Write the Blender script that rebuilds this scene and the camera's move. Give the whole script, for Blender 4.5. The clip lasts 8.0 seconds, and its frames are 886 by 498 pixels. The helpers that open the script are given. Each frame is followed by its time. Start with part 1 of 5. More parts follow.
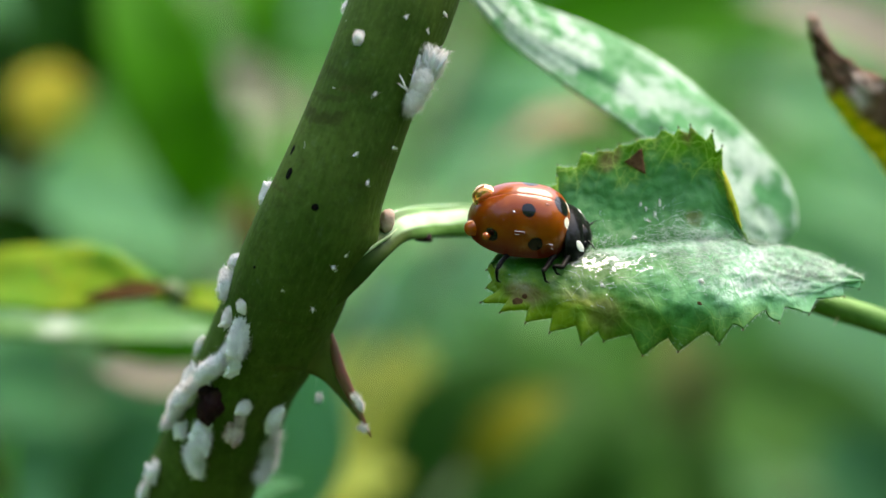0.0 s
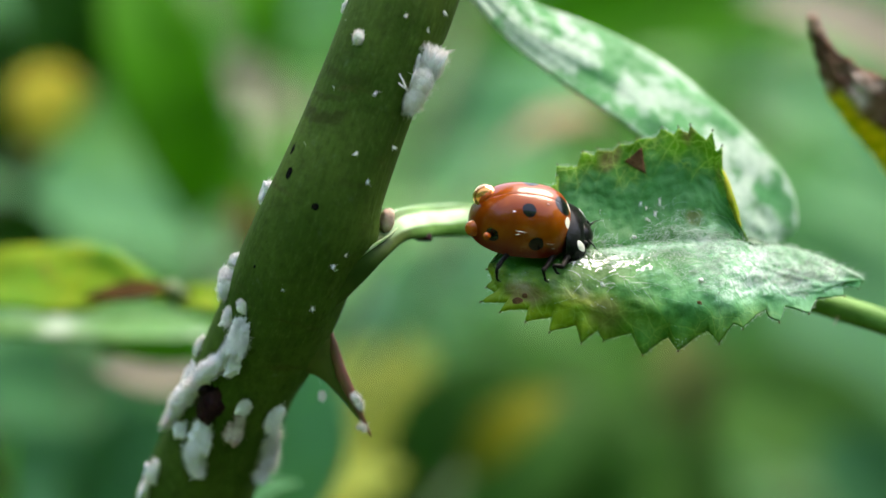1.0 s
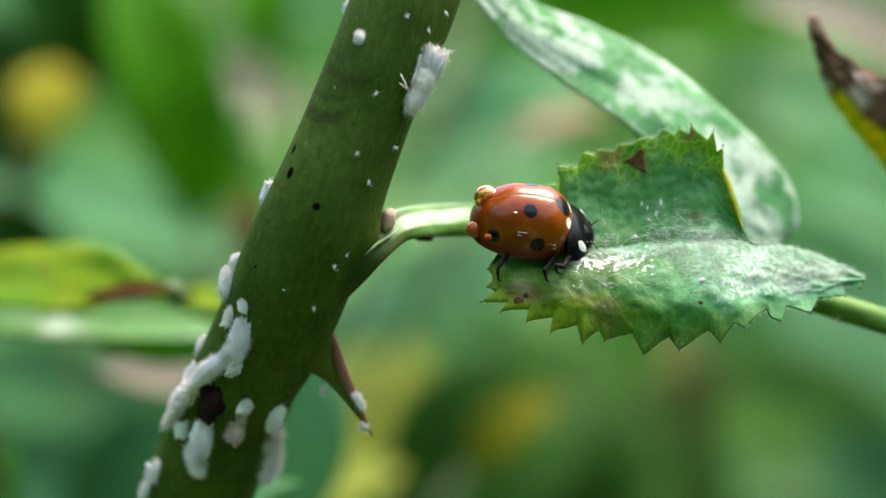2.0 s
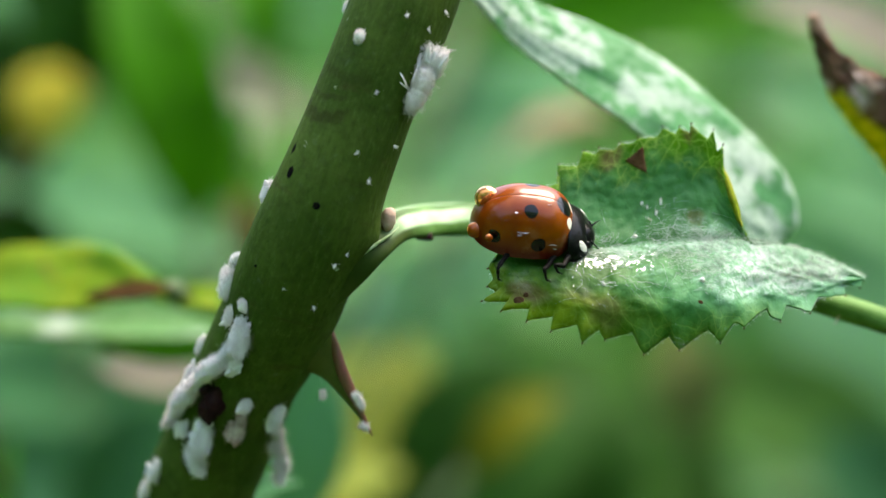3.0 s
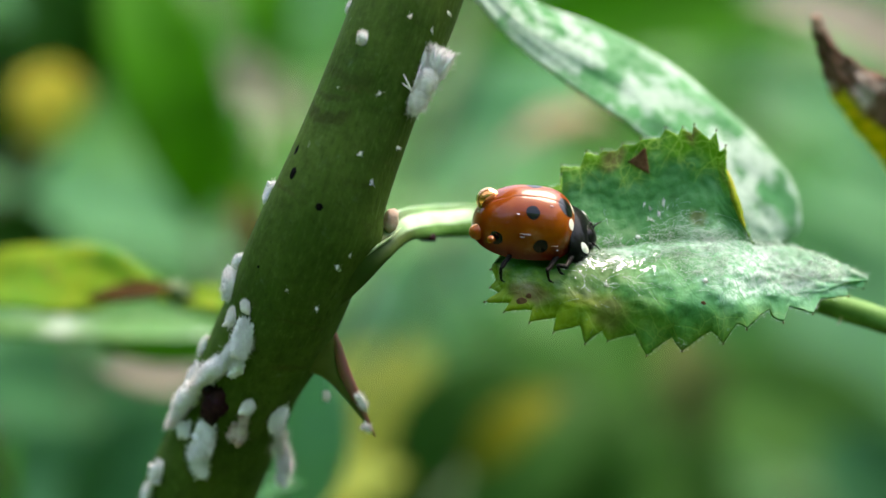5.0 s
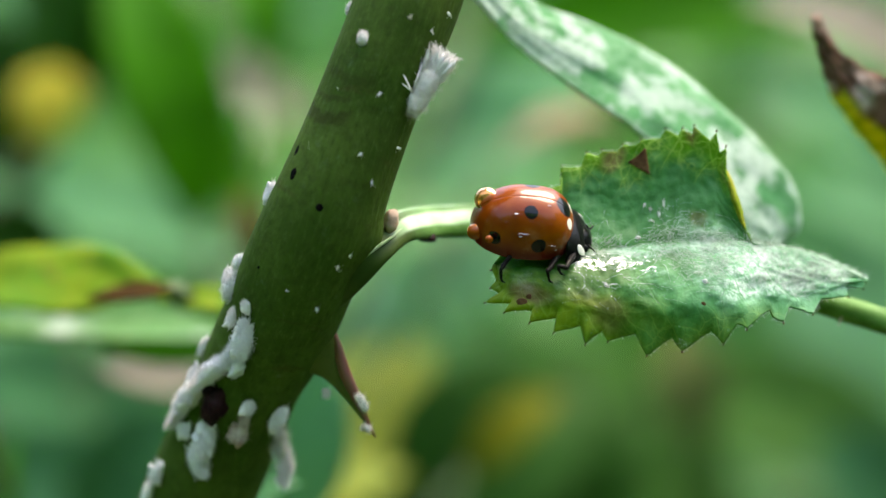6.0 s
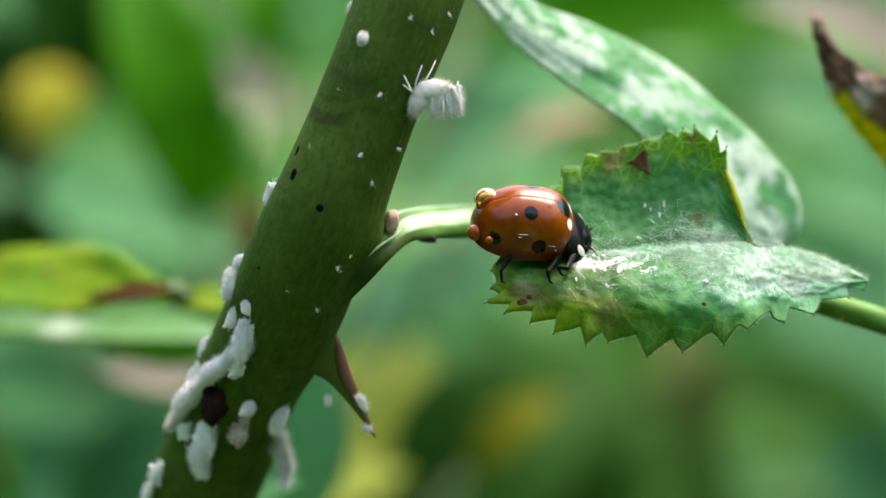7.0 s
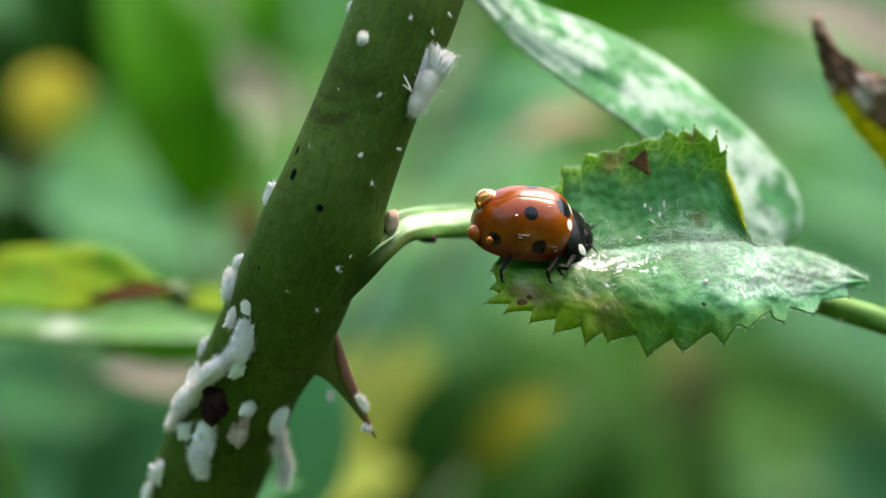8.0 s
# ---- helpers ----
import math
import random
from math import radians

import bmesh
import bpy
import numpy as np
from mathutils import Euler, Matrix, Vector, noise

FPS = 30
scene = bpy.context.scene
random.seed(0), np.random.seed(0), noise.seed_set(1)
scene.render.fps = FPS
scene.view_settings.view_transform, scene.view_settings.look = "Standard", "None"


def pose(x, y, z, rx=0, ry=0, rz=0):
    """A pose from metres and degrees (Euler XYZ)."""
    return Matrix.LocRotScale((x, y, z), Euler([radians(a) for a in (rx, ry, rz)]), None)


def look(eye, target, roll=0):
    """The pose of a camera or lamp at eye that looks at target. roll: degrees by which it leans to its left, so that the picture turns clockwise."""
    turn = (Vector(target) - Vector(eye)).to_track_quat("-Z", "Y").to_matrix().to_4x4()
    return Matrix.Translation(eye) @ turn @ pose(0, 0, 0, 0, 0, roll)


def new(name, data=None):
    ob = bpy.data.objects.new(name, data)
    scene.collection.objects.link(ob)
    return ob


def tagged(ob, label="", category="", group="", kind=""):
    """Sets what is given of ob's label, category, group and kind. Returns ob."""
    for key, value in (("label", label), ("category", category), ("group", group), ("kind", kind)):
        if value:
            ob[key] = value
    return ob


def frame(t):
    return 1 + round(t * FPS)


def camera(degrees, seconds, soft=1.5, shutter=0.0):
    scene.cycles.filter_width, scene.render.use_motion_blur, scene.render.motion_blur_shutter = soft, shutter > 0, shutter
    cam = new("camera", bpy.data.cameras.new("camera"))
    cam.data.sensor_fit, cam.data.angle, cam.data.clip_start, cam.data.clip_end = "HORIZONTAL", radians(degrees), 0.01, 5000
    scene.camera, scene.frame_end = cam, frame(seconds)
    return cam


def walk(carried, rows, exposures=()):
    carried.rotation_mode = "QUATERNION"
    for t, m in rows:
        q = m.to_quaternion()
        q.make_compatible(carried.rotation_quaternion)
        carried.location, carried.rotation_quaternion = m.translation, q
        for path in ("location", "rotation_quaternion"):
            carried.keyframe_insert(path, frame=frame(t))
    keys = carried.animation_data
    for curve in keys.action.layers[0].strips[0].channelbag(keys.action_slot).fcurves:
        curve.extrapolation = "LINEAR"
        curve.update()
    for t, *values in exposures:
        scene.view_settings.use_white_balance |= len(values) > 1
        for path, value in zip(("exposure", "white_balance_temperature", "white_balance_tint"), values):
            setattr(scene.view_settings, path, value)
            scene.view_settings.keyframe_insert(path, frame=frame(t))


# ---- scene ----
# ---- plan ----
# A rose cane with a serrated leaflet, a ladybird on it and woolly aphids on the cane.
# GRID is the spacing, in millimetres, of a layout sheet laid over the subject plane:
# a counts to the right, b counts downwards, d is the depth in mm behind that plane.
MM = 0.001
GRID = 0.032
EYE = 142.28
HEIGHT = 550.0


def at(a, b, d=0.0):
    s = GRID * (1 + d / EYE)
    return Vector(((a - 784) * s, d, HEIGHT + (441 - b) * s)) * MM


# ---- camera ----
cam = camera(20, 8.0)
cam.data.dof.use_dof = True
cam.data.dof.focus_distance = (EYE - 1.0) * MM
cam.data.dof.aperture_fstop = 16.5
cam.data.dof.aperture_blades = 0

# the hand-held drift of the camera, in grid steps (right, down)
DRIFT = [(0.0, 0.0, 0.0), (0.5, -1.5, -2.8), (1.0, 0.0, -1.0), (1.5, 1.8, -0.8), (3.0, 2.0, -2.3), (3.5, 5.0, 0.2), (4.0, 4.8, -1.3),
         (4.5, 6.3, -1.2), (6.0, 7.2, 0.4), (6.5, 6.6, 0.2), (7.0, 7.8, 1.4), (7.5, 6.6, 1.4), (8.0, 7.8, 1.3)]
walk(cam, [(t, pose(-x * GRID * MM, -EYE * MM, (HEIGHT + y * GRID) * MM, 90, 0, 0)) for t, x, y in DRIFT],
     exposures=[(0.0, 1.69, 7700, 10), (8.0, 1.69, 7700, 10)])

# ---- world and sun ----
SUN_UP, SUN_ROUND = 69.0, 55.0  # elevation; degrees to the right of straight behind the subject
world = bpy.data.worlds.new("sky")
scene.world = world
world.use_nodes = True
wn = world.node_tree
sky = wn.nodes.new("ShaderNodeTexSky")
sky.sky_type = "NISHITA"
sky.sun_disc = False
sky.sun_elevation = radians(SUN_UP)
sky.sun_rotation = radians(SUN_ROUND)
sky.air_density, sky.dust_density, sky.ozone_density = 1.0, 2.0, 1.0
wn.nodes["Background"].inputs["Strength"].default_value = 0.285
wn.links.new(sky.outputs[0], wn.nodes["Background"].inputs["Color"])
sun = new("sun", bpy.data.lights.new("sun", "SUN"))
sun.data.energy = 2.05
sun.data.angle = radians(34)
sun.data.color = (1.0, 0.97, 0.92)
_sd = Vector((math.sin(radians(SUN_ROUND)) * math.cos(radians(SUN_UP)), math.cos(radians(SUN_ROUND)) * math.cos(radians(SUN_UP)), math.sin(radians(SUN_UP))))
sun.matrix_world = look(_sd * 3 + Vector((0, 0, 0.55)), (0, 0, 0.55))


# ---- material tools ----
class Nodes:
    """A small builder for node materials."""

    def __init__(self, name):
        self.m = bpy.data.materials.new(name)
        self.m.use_nodes = True
        self.t = self.m.node_tree
        self.t.nodes.clear()

    def n(self, kind, out=0, props=None, **sockets):
        node = self.t.nodes.new(kind)
        for k, v in (props or {}).items():
            if k == "operation":
                node.operation = v
            elif k == "blend":
                node.blend_type = v
            elif k == "data":
                node.data_type = v
            elif k == "feature":
                node.feature = v
            elif k == "attr":
                node.attribute_name = v
            elif k == "interp":
                node.interpolation_type = v
        for k, v in sockets.items():
            sock = node.inputs[int(k[1:])] if k[0] == "i" and k[1:].isdigit() else node.inputs[k.replace("_", " ")]
            if isinstance(v, bpy.types.NodeSocket):
                self.t.links.new(v, sock)
            else:
                sock.default_value = v
        return node.outputs[out]

    def math(self, op, a, b=0.0, c=0.0):
        return self.n("ShaderNodeMath", 0, {"operation": op}, i0=a, i1=b, i2=c)

    def mix(self, f, a, b, blend="MIX"):
        a = (*a, 1) if isinstance(a, tuple) and len(a) == 3 else a
        b = (*b, 1) if isinstance(b, tuple) and len(b) == 3 else b
        return self.n("ShaderNodeMix", 2, {"data": "RGBA", "blend": blend}, i0=f, i6=a, i7=b)

    def step(self, v, lo, hi):
        return self.n("ShaderNodeMapRange", 0, {"interp": "SMOOTHSTEP"}, Value=v, From_Min=lo, From_Max=hi)

    def noise(self, vec, scale, detail=3.0, rough=0.55):
        return self.n("ShaderNodeTexNoise", 0, None, Vector=vec, Scale=scale, Detail=detail, Roughness=rough)

    def obj(self):
        return self.n("ShaderNodeTexCoord", 3)

    def bump(self, h, strength=0.3, distance=0.0002):
        return self.n("ShaderNodeBump", 0, None, Strength=strength, Distance=distance, Height=h)

    def finish(self, shader):
        self.t.links.new(shader, self.t.nodes.new("ShaderNodeOutputMaterial").inputs[0])
        return self.m

    def plain(self, color, rough=0.5, normal=None, **more):
        s = dict(Base_Color=(*color, 1) if isinstance(color, tuple) and len(color) == 3 else color, Roughness=rough)
        s.update(more)
        if normal is not None:
            s["Normal"] = normal
        return self.n("ShaderNodeBsdfPrincipled", 0, None, **s)


def leaf_material(name, base, dark, pale, mildew=0.0, shine=0.35, veins=11.0, fine=900.0, rough=0.55, edge=None, edge_at=0.75, rust=0.0, film_scale=150.0, gloss=0.12):
    """Leaf blade: base and dark mottling, pale veins, powdery mildew, light shining through."""
    k = Nodes(name)
    o = k.obj()
    uv = k.n("ShaderNodeUVMap")
    sep_u = k.n("ShaderNodeSeparateXYZ", 0, None, Vector=uv)
    sep_v = k.n("ShaderNodeSeparateXYZ", 1, None, Vector=uv)
    across = k.math("ABSOLUTE", k.math("MULTIPLY_ADD", sep_v, 2.0, -1.0))
    big = k.noise(o, 170.0, 4.0)
    small = k.noise(o, 1400.0, 3.0)
    col = k.mix(k.step(big, 0.35, 0.68), dark, base)
    col = k.mix(k.math("MULTIPLY", k.step(small, 0.4, 0.75), 0.35), col, pale)
    if edge:
        wob = k.math("MULTIPLY_ADD", k.noise(o, 400.0, 3.0), 0.3, -0.15)
        col = k.mix(k.step(k.math("ADD", across, wob), edge_at - 0.2, edge_at + 0.2), col, edge)
    # side veins sweep forward from the midrib; a fine net fills the rest
    wob2 = k.math("MULTIPLY_ADD", k.noise(o, 260.0, 2.0), 0.05, -0.025)
    run = k.math("MULTIPLY", k.math("ADD", k.math("MULTIPLY_ADD", across, -0.2, sep_u), wob2), veins)
    vein = k.step(k.math("ABSOLUTE", k.math("SUBTRACT", k.math("FRACT", run), 0.5)), 0.465, 0.5)
    vein = k.math("MAXIMUM", vein, k.step(across, 0.05, 0.0))
    net = k.n("ShaderNodeTexVoronoi", 0, {"feature": "DISTANCE_TO_EDGE"}, Vector=o, Scale=fine)
    net = k.step(net, 0.09, 0.0)
    lines = k.math("MAXIMUM", vein, k.math("MULTIPLY", net, 0.55))
    col = k.mix(k.math("MULTIPLY", lines, k.math("MULTIPLY_ADD", k.step(across, 0.2, 0.9), 0.5, 0.2)), col, pale)
    if rust:
        spots = k.step(k.noise(o, 330.0, 2.0), 0.78 - rust, 0.85 - rust)
        col = k.mix(spots, col, (0.16, 0.07, 0.025))
    rsk = rough
    if mildew:
        patch = k.noise(o, film_scale, 5.0, 0.62)
        streak = k.noise(k.n("ShaderNodeCombineXYZ", 0, None, X=k.math("MULTIPLY", sep_u, 42.0), Y=k.math("MULTIPLY", sep_v, 16.0), Z=0.0), 1.0, 5.0, 0.7)
        patch = k.math("MULTIPLY_ADD", streak, 0.15, k.math("MULTIPLY", patch, 0.85))
        film = k.step(patch, 0.68 - 0.22 * mildew, 0.80 - 0.22 * mildew)
        dust = k.step(k.noise(o, 2600.0, 4.0, 0.7), 0.25, 0.7)
        film = k.math("MULTIPLY", film, k.math("MULTIPLY_ADD", dust, 0.5, 0.42))
        col = k.mix(film, col, (0.70, 0.80, 0.73))
        rsk = k.math("MULTIPLY_ADD", film, 0.5, rough)
    h = k.math("ADD", k.math("MULTIPLY", lines, -0.14), k.math("MULTIPLY", small, 0.5))
    bump = k.bump(h, 0.35, 0.0001)
    front = k.plain(col, rsk, bump, Specular_IOR_Level=gloss)
    lift = k.n("ShaderNodeBsdfTranslucent", 0, None, Color=k.mix(0.35, col, (0.25, 0.42, 0.02)), Normal=bump)
    return k.finish(k.n("ShaderNodeMixShader", 0, None, i0=shine, i1=front, i2=lift))


def leaflet_material():
    """The serrated leaflet: vivid blade, yellowing net-veined margin, brown stains, patches and streaks of mildew."""
    k = Nodes("mildewed_leaflet")
    o = k.obj()
    uv = k.n("ShaderNodeUVMap")
    u = k.n("ShaderNodeSeparateXYZ", 0, None, Vector=uv)
    v = k.n("ShaderNodeSeparateXYZ", 1, None, Vector=uv)
    across = k.math("ABSOLUTE", k.math("MULTIPLY_ADD", v, 2.0, -1.0))
    lower = k.step(v, 0.53, 0.47)
    big, mid, fine = k.noise(o, 260.0, 4.0), k.noise(o, 900.0, 4.0), k.noise(o, 3200.0, 3.0)
    col = k.mix(k.step(big, 0.35, 0.65), (0.021, 0.140, 0.024), (0.038, 0.225, 0.043))
    col = k.mix(k.math("MULTIPLY", k.step(mid, 0.4, 0.7), k.math("MULTIPLY_ADD", lower, -0.3, 0.5)), col, (0.055, 0.29, 0.06))
    speck = k.noise(o, 5200.0, 3.0, 0.6)
    col = k.mix(k.math("MULTIPLY", k.step(speck, 0.42, 0.66), 0.35), col, (0.075, 0.32, 0.07))
    col = k.mix(k.math("MULTIPLY", k.step(speck, 0.50, 0.34), k.math("MULTIPLY_ADD", lower, 0.15, 0.15)), col, (0.010, 0.085, 0.010))
    col = k.mix(k.math("MULTIPLY", k.math("SUBTRACT", 1.0, lower), 0.6), col, (0.042, 0.200, 0.068))
    wob = k.math("MULTIPLY_ADD", k.noise(o, 420.0, 4.0), 0.7, -0.35)
    edge = k.math("ADD", across, wob)
    near_base = k.math("MULTIPLY", lower, k.step(u, 0.55, 0.1))
    margin = k.step(k.math("MULTIPLY_ADD", near_base, 0.32, edge), k.math("MULTIPLY_ADD", lower, -0.08, 0.63), k.math("MULTIPLY_ADD", lower, -0.05, 1.0))
    margin = k.math("MULTIPLY", margin, k.math("SUBTRACT", 1.0, k.math("MULTIPLY", k.math("MULTIPLY", lower, k.step(u, 0.2, 0.42)), 0.72)))
    col = k.mix(margin, col, k.mix(lower, k.mix(k.step(mid, 0.3, 0.7), (0.075, 0.24, 0.010), (0.17, 0.40, 0.018)), k.mix(k.step(mid, 0.3, 0.7), (0.105, 0.215, 0.008), (0.27, 0.38, 0.018))))
    # brown stains: a few rounded places, ragged by noise
    for su, sv, size, amount in ((0.12, 0.13, 0.055, 0.8), (0.31, 0.13, 0.07, 0.45), (0.24, 0.20, 0.05, 0.35), (0.31, 0.96, 0.04, 0.8), (0.525, 0.985, 0.035, 0.9), (0.62, 0.93, 0.03, 0.5), (0.54, 0.60, 0.035, 0.5)):
        d = k.n("ShaderNodeVectorMath", 1, {"operation": "DISTANCE"}, i0=k.n("ShaderNodeCombineXYZ", 0, None, X=u, Y=k.math("MULTIPLY", v, 0.55), Z=0.0), i1=(su, sv * 0.55, 0.0))
        d = k.math("MULTIPLY_ADD", wob, 0.10, d)
        col = k.mix(k.math("MULTIPLY", k.step(d, size, size * 0.35), amount), col, (0.20, 0.115, 0.055))
    # veins
    wob2 = k.math("MULTIPLY_ADD", k.noise(o, 330.0, 2.0), 0.06, -0.03)
    run = k.math("MULTIPLY", k.math("ADD", k.math("MULTIPLY_ADD", across, -0.17, u), wob2), 9.0)
    vein = k.step(k.math("ABSOLUTE", k.math("SUBTRACT", k.math("FRACT", run), 0.5)), 0.472, 0.497)
    warp = k.n("ShaderNodeVectorMath", 0, {"operation": "MULTIPLY_ADD"}, i0=k.n("ShaderNodeTexNoise", 1, None, Vector=o, Scale=900.0, Detail=3.0), i1=(0.0007, 0.0007, 0.0007), i2=o)
    net1 = k.step(k.n("ShaderNodeTexVoronoi", 0, {"feature": "DISTANCE_TO_EDGE"}, Vector=warp, Scale=640.0), 0.034, 0.008)
    net2 = k.step(k.n("ShaderNodeTexVoronoi", 0, {"feature": "DISTANCE_TO_EDGE"}, Vector=warp, Scale=1500.0), 0.075, 0.02)
    lines = k.math("MAXIMUM", vein, k.math("MAXIMUM", k.math("MULTIPLY", net1, 0.8), k.math("MULTIPLY", net2, 0.35)))
    shown = k.math("MULTIPLY", lines, k.math("MULTIPLY_ADD", k.step(edge, 0.5, 0.95), k.math("MULTIPLY_ADD", lower, -0.50, 0.80), 0.03))
    col = k.mix(shown, col, (0.42, 0.60, 0.12))
    # towards the far end of the lower half the blade is paler
    col = k.mix(k.math("MULTIPLY", k.math("MULTIPLY", lower, k.step(u, 0.30, 0.75)), k.step(k.math("MULTIPLY_ADD", u, -1.15, across), 0.30, -0.1)), col, k.mix(k.step(mid, 0.35, 0.65), (0.10, 0.36, 0.15), (0.20, 0.50, 0.27)))
    # grey down over the yellowed corner
    corner = k.math("MULTIPLY", k.math("MULTIPLY", lower, k.step(u, 0.36, 0.2)), k.math("MULTIPLY", k.step(across, 0.2, 0.45), k.step(across, 0.85, 0.6)))
    col = k.mix(k.math("MULTIPLY", corner, k.math("MULTIPLY", k.step(k.noise(o, 1100.0, 5.0, 0.65), 0.4, 0.68), 0.42)), col, (0.36, 0.38, 0.26))
    # soaked round the ladybird's mouth: deeper green, the down matted away
    spot = k.n("ShaderNodeVectorMath", 1, {"operation": "DISTANCE"}, i0=k.n("ShaderNodeCombineXYZ", 0, None, X=u, Y=k.math("MULTIPLY", v, 0.8), Z=0.0), i1=(0.22, 0.295, 0.0))
    soaked = k.step(k.math("MULTIPLY_ADD", wob, 0.16, spot), 0.17, 0.08)
    col = k.mix(k.math("MULTIPLY", soaked, 0.75), col, k.mix(k.step(mid, 0.35, 0.65), (0.016, 0.085, 0.008), (0.045, 0.150, 0.016)))
    # mildew
    streak = k.noise(k.n("ShaderNodeCombineXYZ", 0, None, X=k.math("MULTIPLY", u, 16.0), Y=k.math("MULTIPLY", k.math("MULTIPLY_ADD", u, -0.35, v), 34.0), Z=0.0), 1.0, 6.0, 0.7)
    swirl = k.n("ShaderNodeVectorMath", 0, {"operation": "MULTIPLY_ADD"}, i0=k.n("ShaderNodeTexNoise", 1, None, Vector=o, Scale=380.0, Detail=2.0), i1=(0.0016, 0.0016, 0.0016), i2=o)
    patch = k.math("ADD", k.math("MULTIPLY", k.noise(swirl, 360.0, 5.0, 0.6), 0.62), k.math("MULTIPLY", streak, 0.38))
    low = k.math("MULTIPLY", k.math("MULTIPLY", k.step(u, 0.16, 0.72), k.step(u, 0.985, 0.93)), k.step(k.math("MULTIPLY_ADD", u, -0.85, across), 0.42, 0.0))
    low = k.math("MAXIMUM", low, k.math("MULTIPLY", k.step(across, 0.34, 0.02), k.step(u, 0.2, 0.33)))
    upp = k.math("MULTIPLY", k.step(u, 0.24, 0.62), k.step(across, 0.85, 0.0))
    where = k.math("ADD", k.math("MULTIPLY", lower, low), k.math("MULTIPLY", k.math("SUBTRACT", 1.0, lower), k.math("MULTIPLY", upp, 0.62)))
    film = k.step(k.math("MULTIPLY_ADD", where, 0.22, patch), 0.50, 0.80)
    film = k.math("MULTIPLY", film, k.math("MULTIPLY_ADD", k.step(fine, 0.32, 0.62), 0.5, 0.5))
    film = k.math("MULTIPLY", film, k.math("MULTIPLY_ADD", lines, -0.4, 1.0))
    film = k.math("MAXIMUM", film, k.math("MULTIPLY", where, 0.16))
    film = k.math("MULTIPLY", film, k.math("MULTIPLY_ADD", where, 0.82, 0.11))
    specks = k.math("MULTIPLY", k.step(k.noise(o, 2100.0, 2.0), 0.70, 0.76), 0.6)
    film = k.math("MAXIMUM", film, k.math("MULTIPLY", specks, k.math("MULTIPLY_ADD", where, 0.6, 0.3)))
    film = k.math("MULTIPLY", film, k.math("MULTIPLY_ADD", soaked, -0.8, 1.0))
    col = k.mix(k.step(film, 0.0, 0.7), col, (0.32, 0.58, 0.40))
    col = k.mix(k.step(film, 0.35, 0.95), col, (0.70, 0.80, 0.74))
    h = k.math("ADD", k.math("MULTIPLY", lines, -0.10), k.math("ADD", k.math("MULTIPLY", mid, 0.8), k.math("MULTIPLY", fine, 0.35)))
    h = k.math("MULTIPLY_ADD", film, 0.5, h)
    bump = k.bump(k.math("MULTIPLY_ADD", speck, 0.25, h), 0.55, 0.00012)
    front = k.plain(col, k.math("MULTIPLY_ADD", film, 0.4, 0.45), bump, Specular_IOR_Level=0.22)
    lift = k.n("ShaderNodeBsdfTranslucent", 0, None, Color=k.mix(0.4, col, (0.25, 0.46, 0.015)), Normal=bump)
    return k.finish(k.n("ShaderNodeMixShader", 0, None, i0=0.38, i1=front, i2=lift))


def soft_material(name, c1, c2, scale=600.0, rough=0.7, bump=0.4, shine=0.0, **more):
    k = Nodes(name)
    o = k.obj()
    a = k.noise(o, scale, 4.0)
    b = k.noise(o, scale * 7, 3.0)
    col = k.mix(k.step(k.math("MULTIPLY_ADD", b, 0.3, k.math("MULTIPLY", a, 0.8)), 0.4, 0.7), c1, c2)
    s = k.plain(col, rough, k.bump(b, bump, 0.0001), **more)
    if shine:
        s = k.n("ShaderNodeMixShader", 0, None, i0=shine, i1=s, i2=k.n("ShaderNodeBsdfTranslucent", 0, None, Color=col))
    return k.finish(s)


# along the cane in mm, from and to round it, sag, half width, strength
SCARS = ((34.8, 0.26, 0.47, 0.7, 0.6, 0.6), (34.8 - 0.9, 0.28, 0.46, 0.5, 0.3, 0.4), (34.8 - 2.2, 0.22, 0.44, 0.4, 0.5, 0.35), (34.8 - 3.4, 0.24, 0.40, 0.3, 0.15, 0.2))


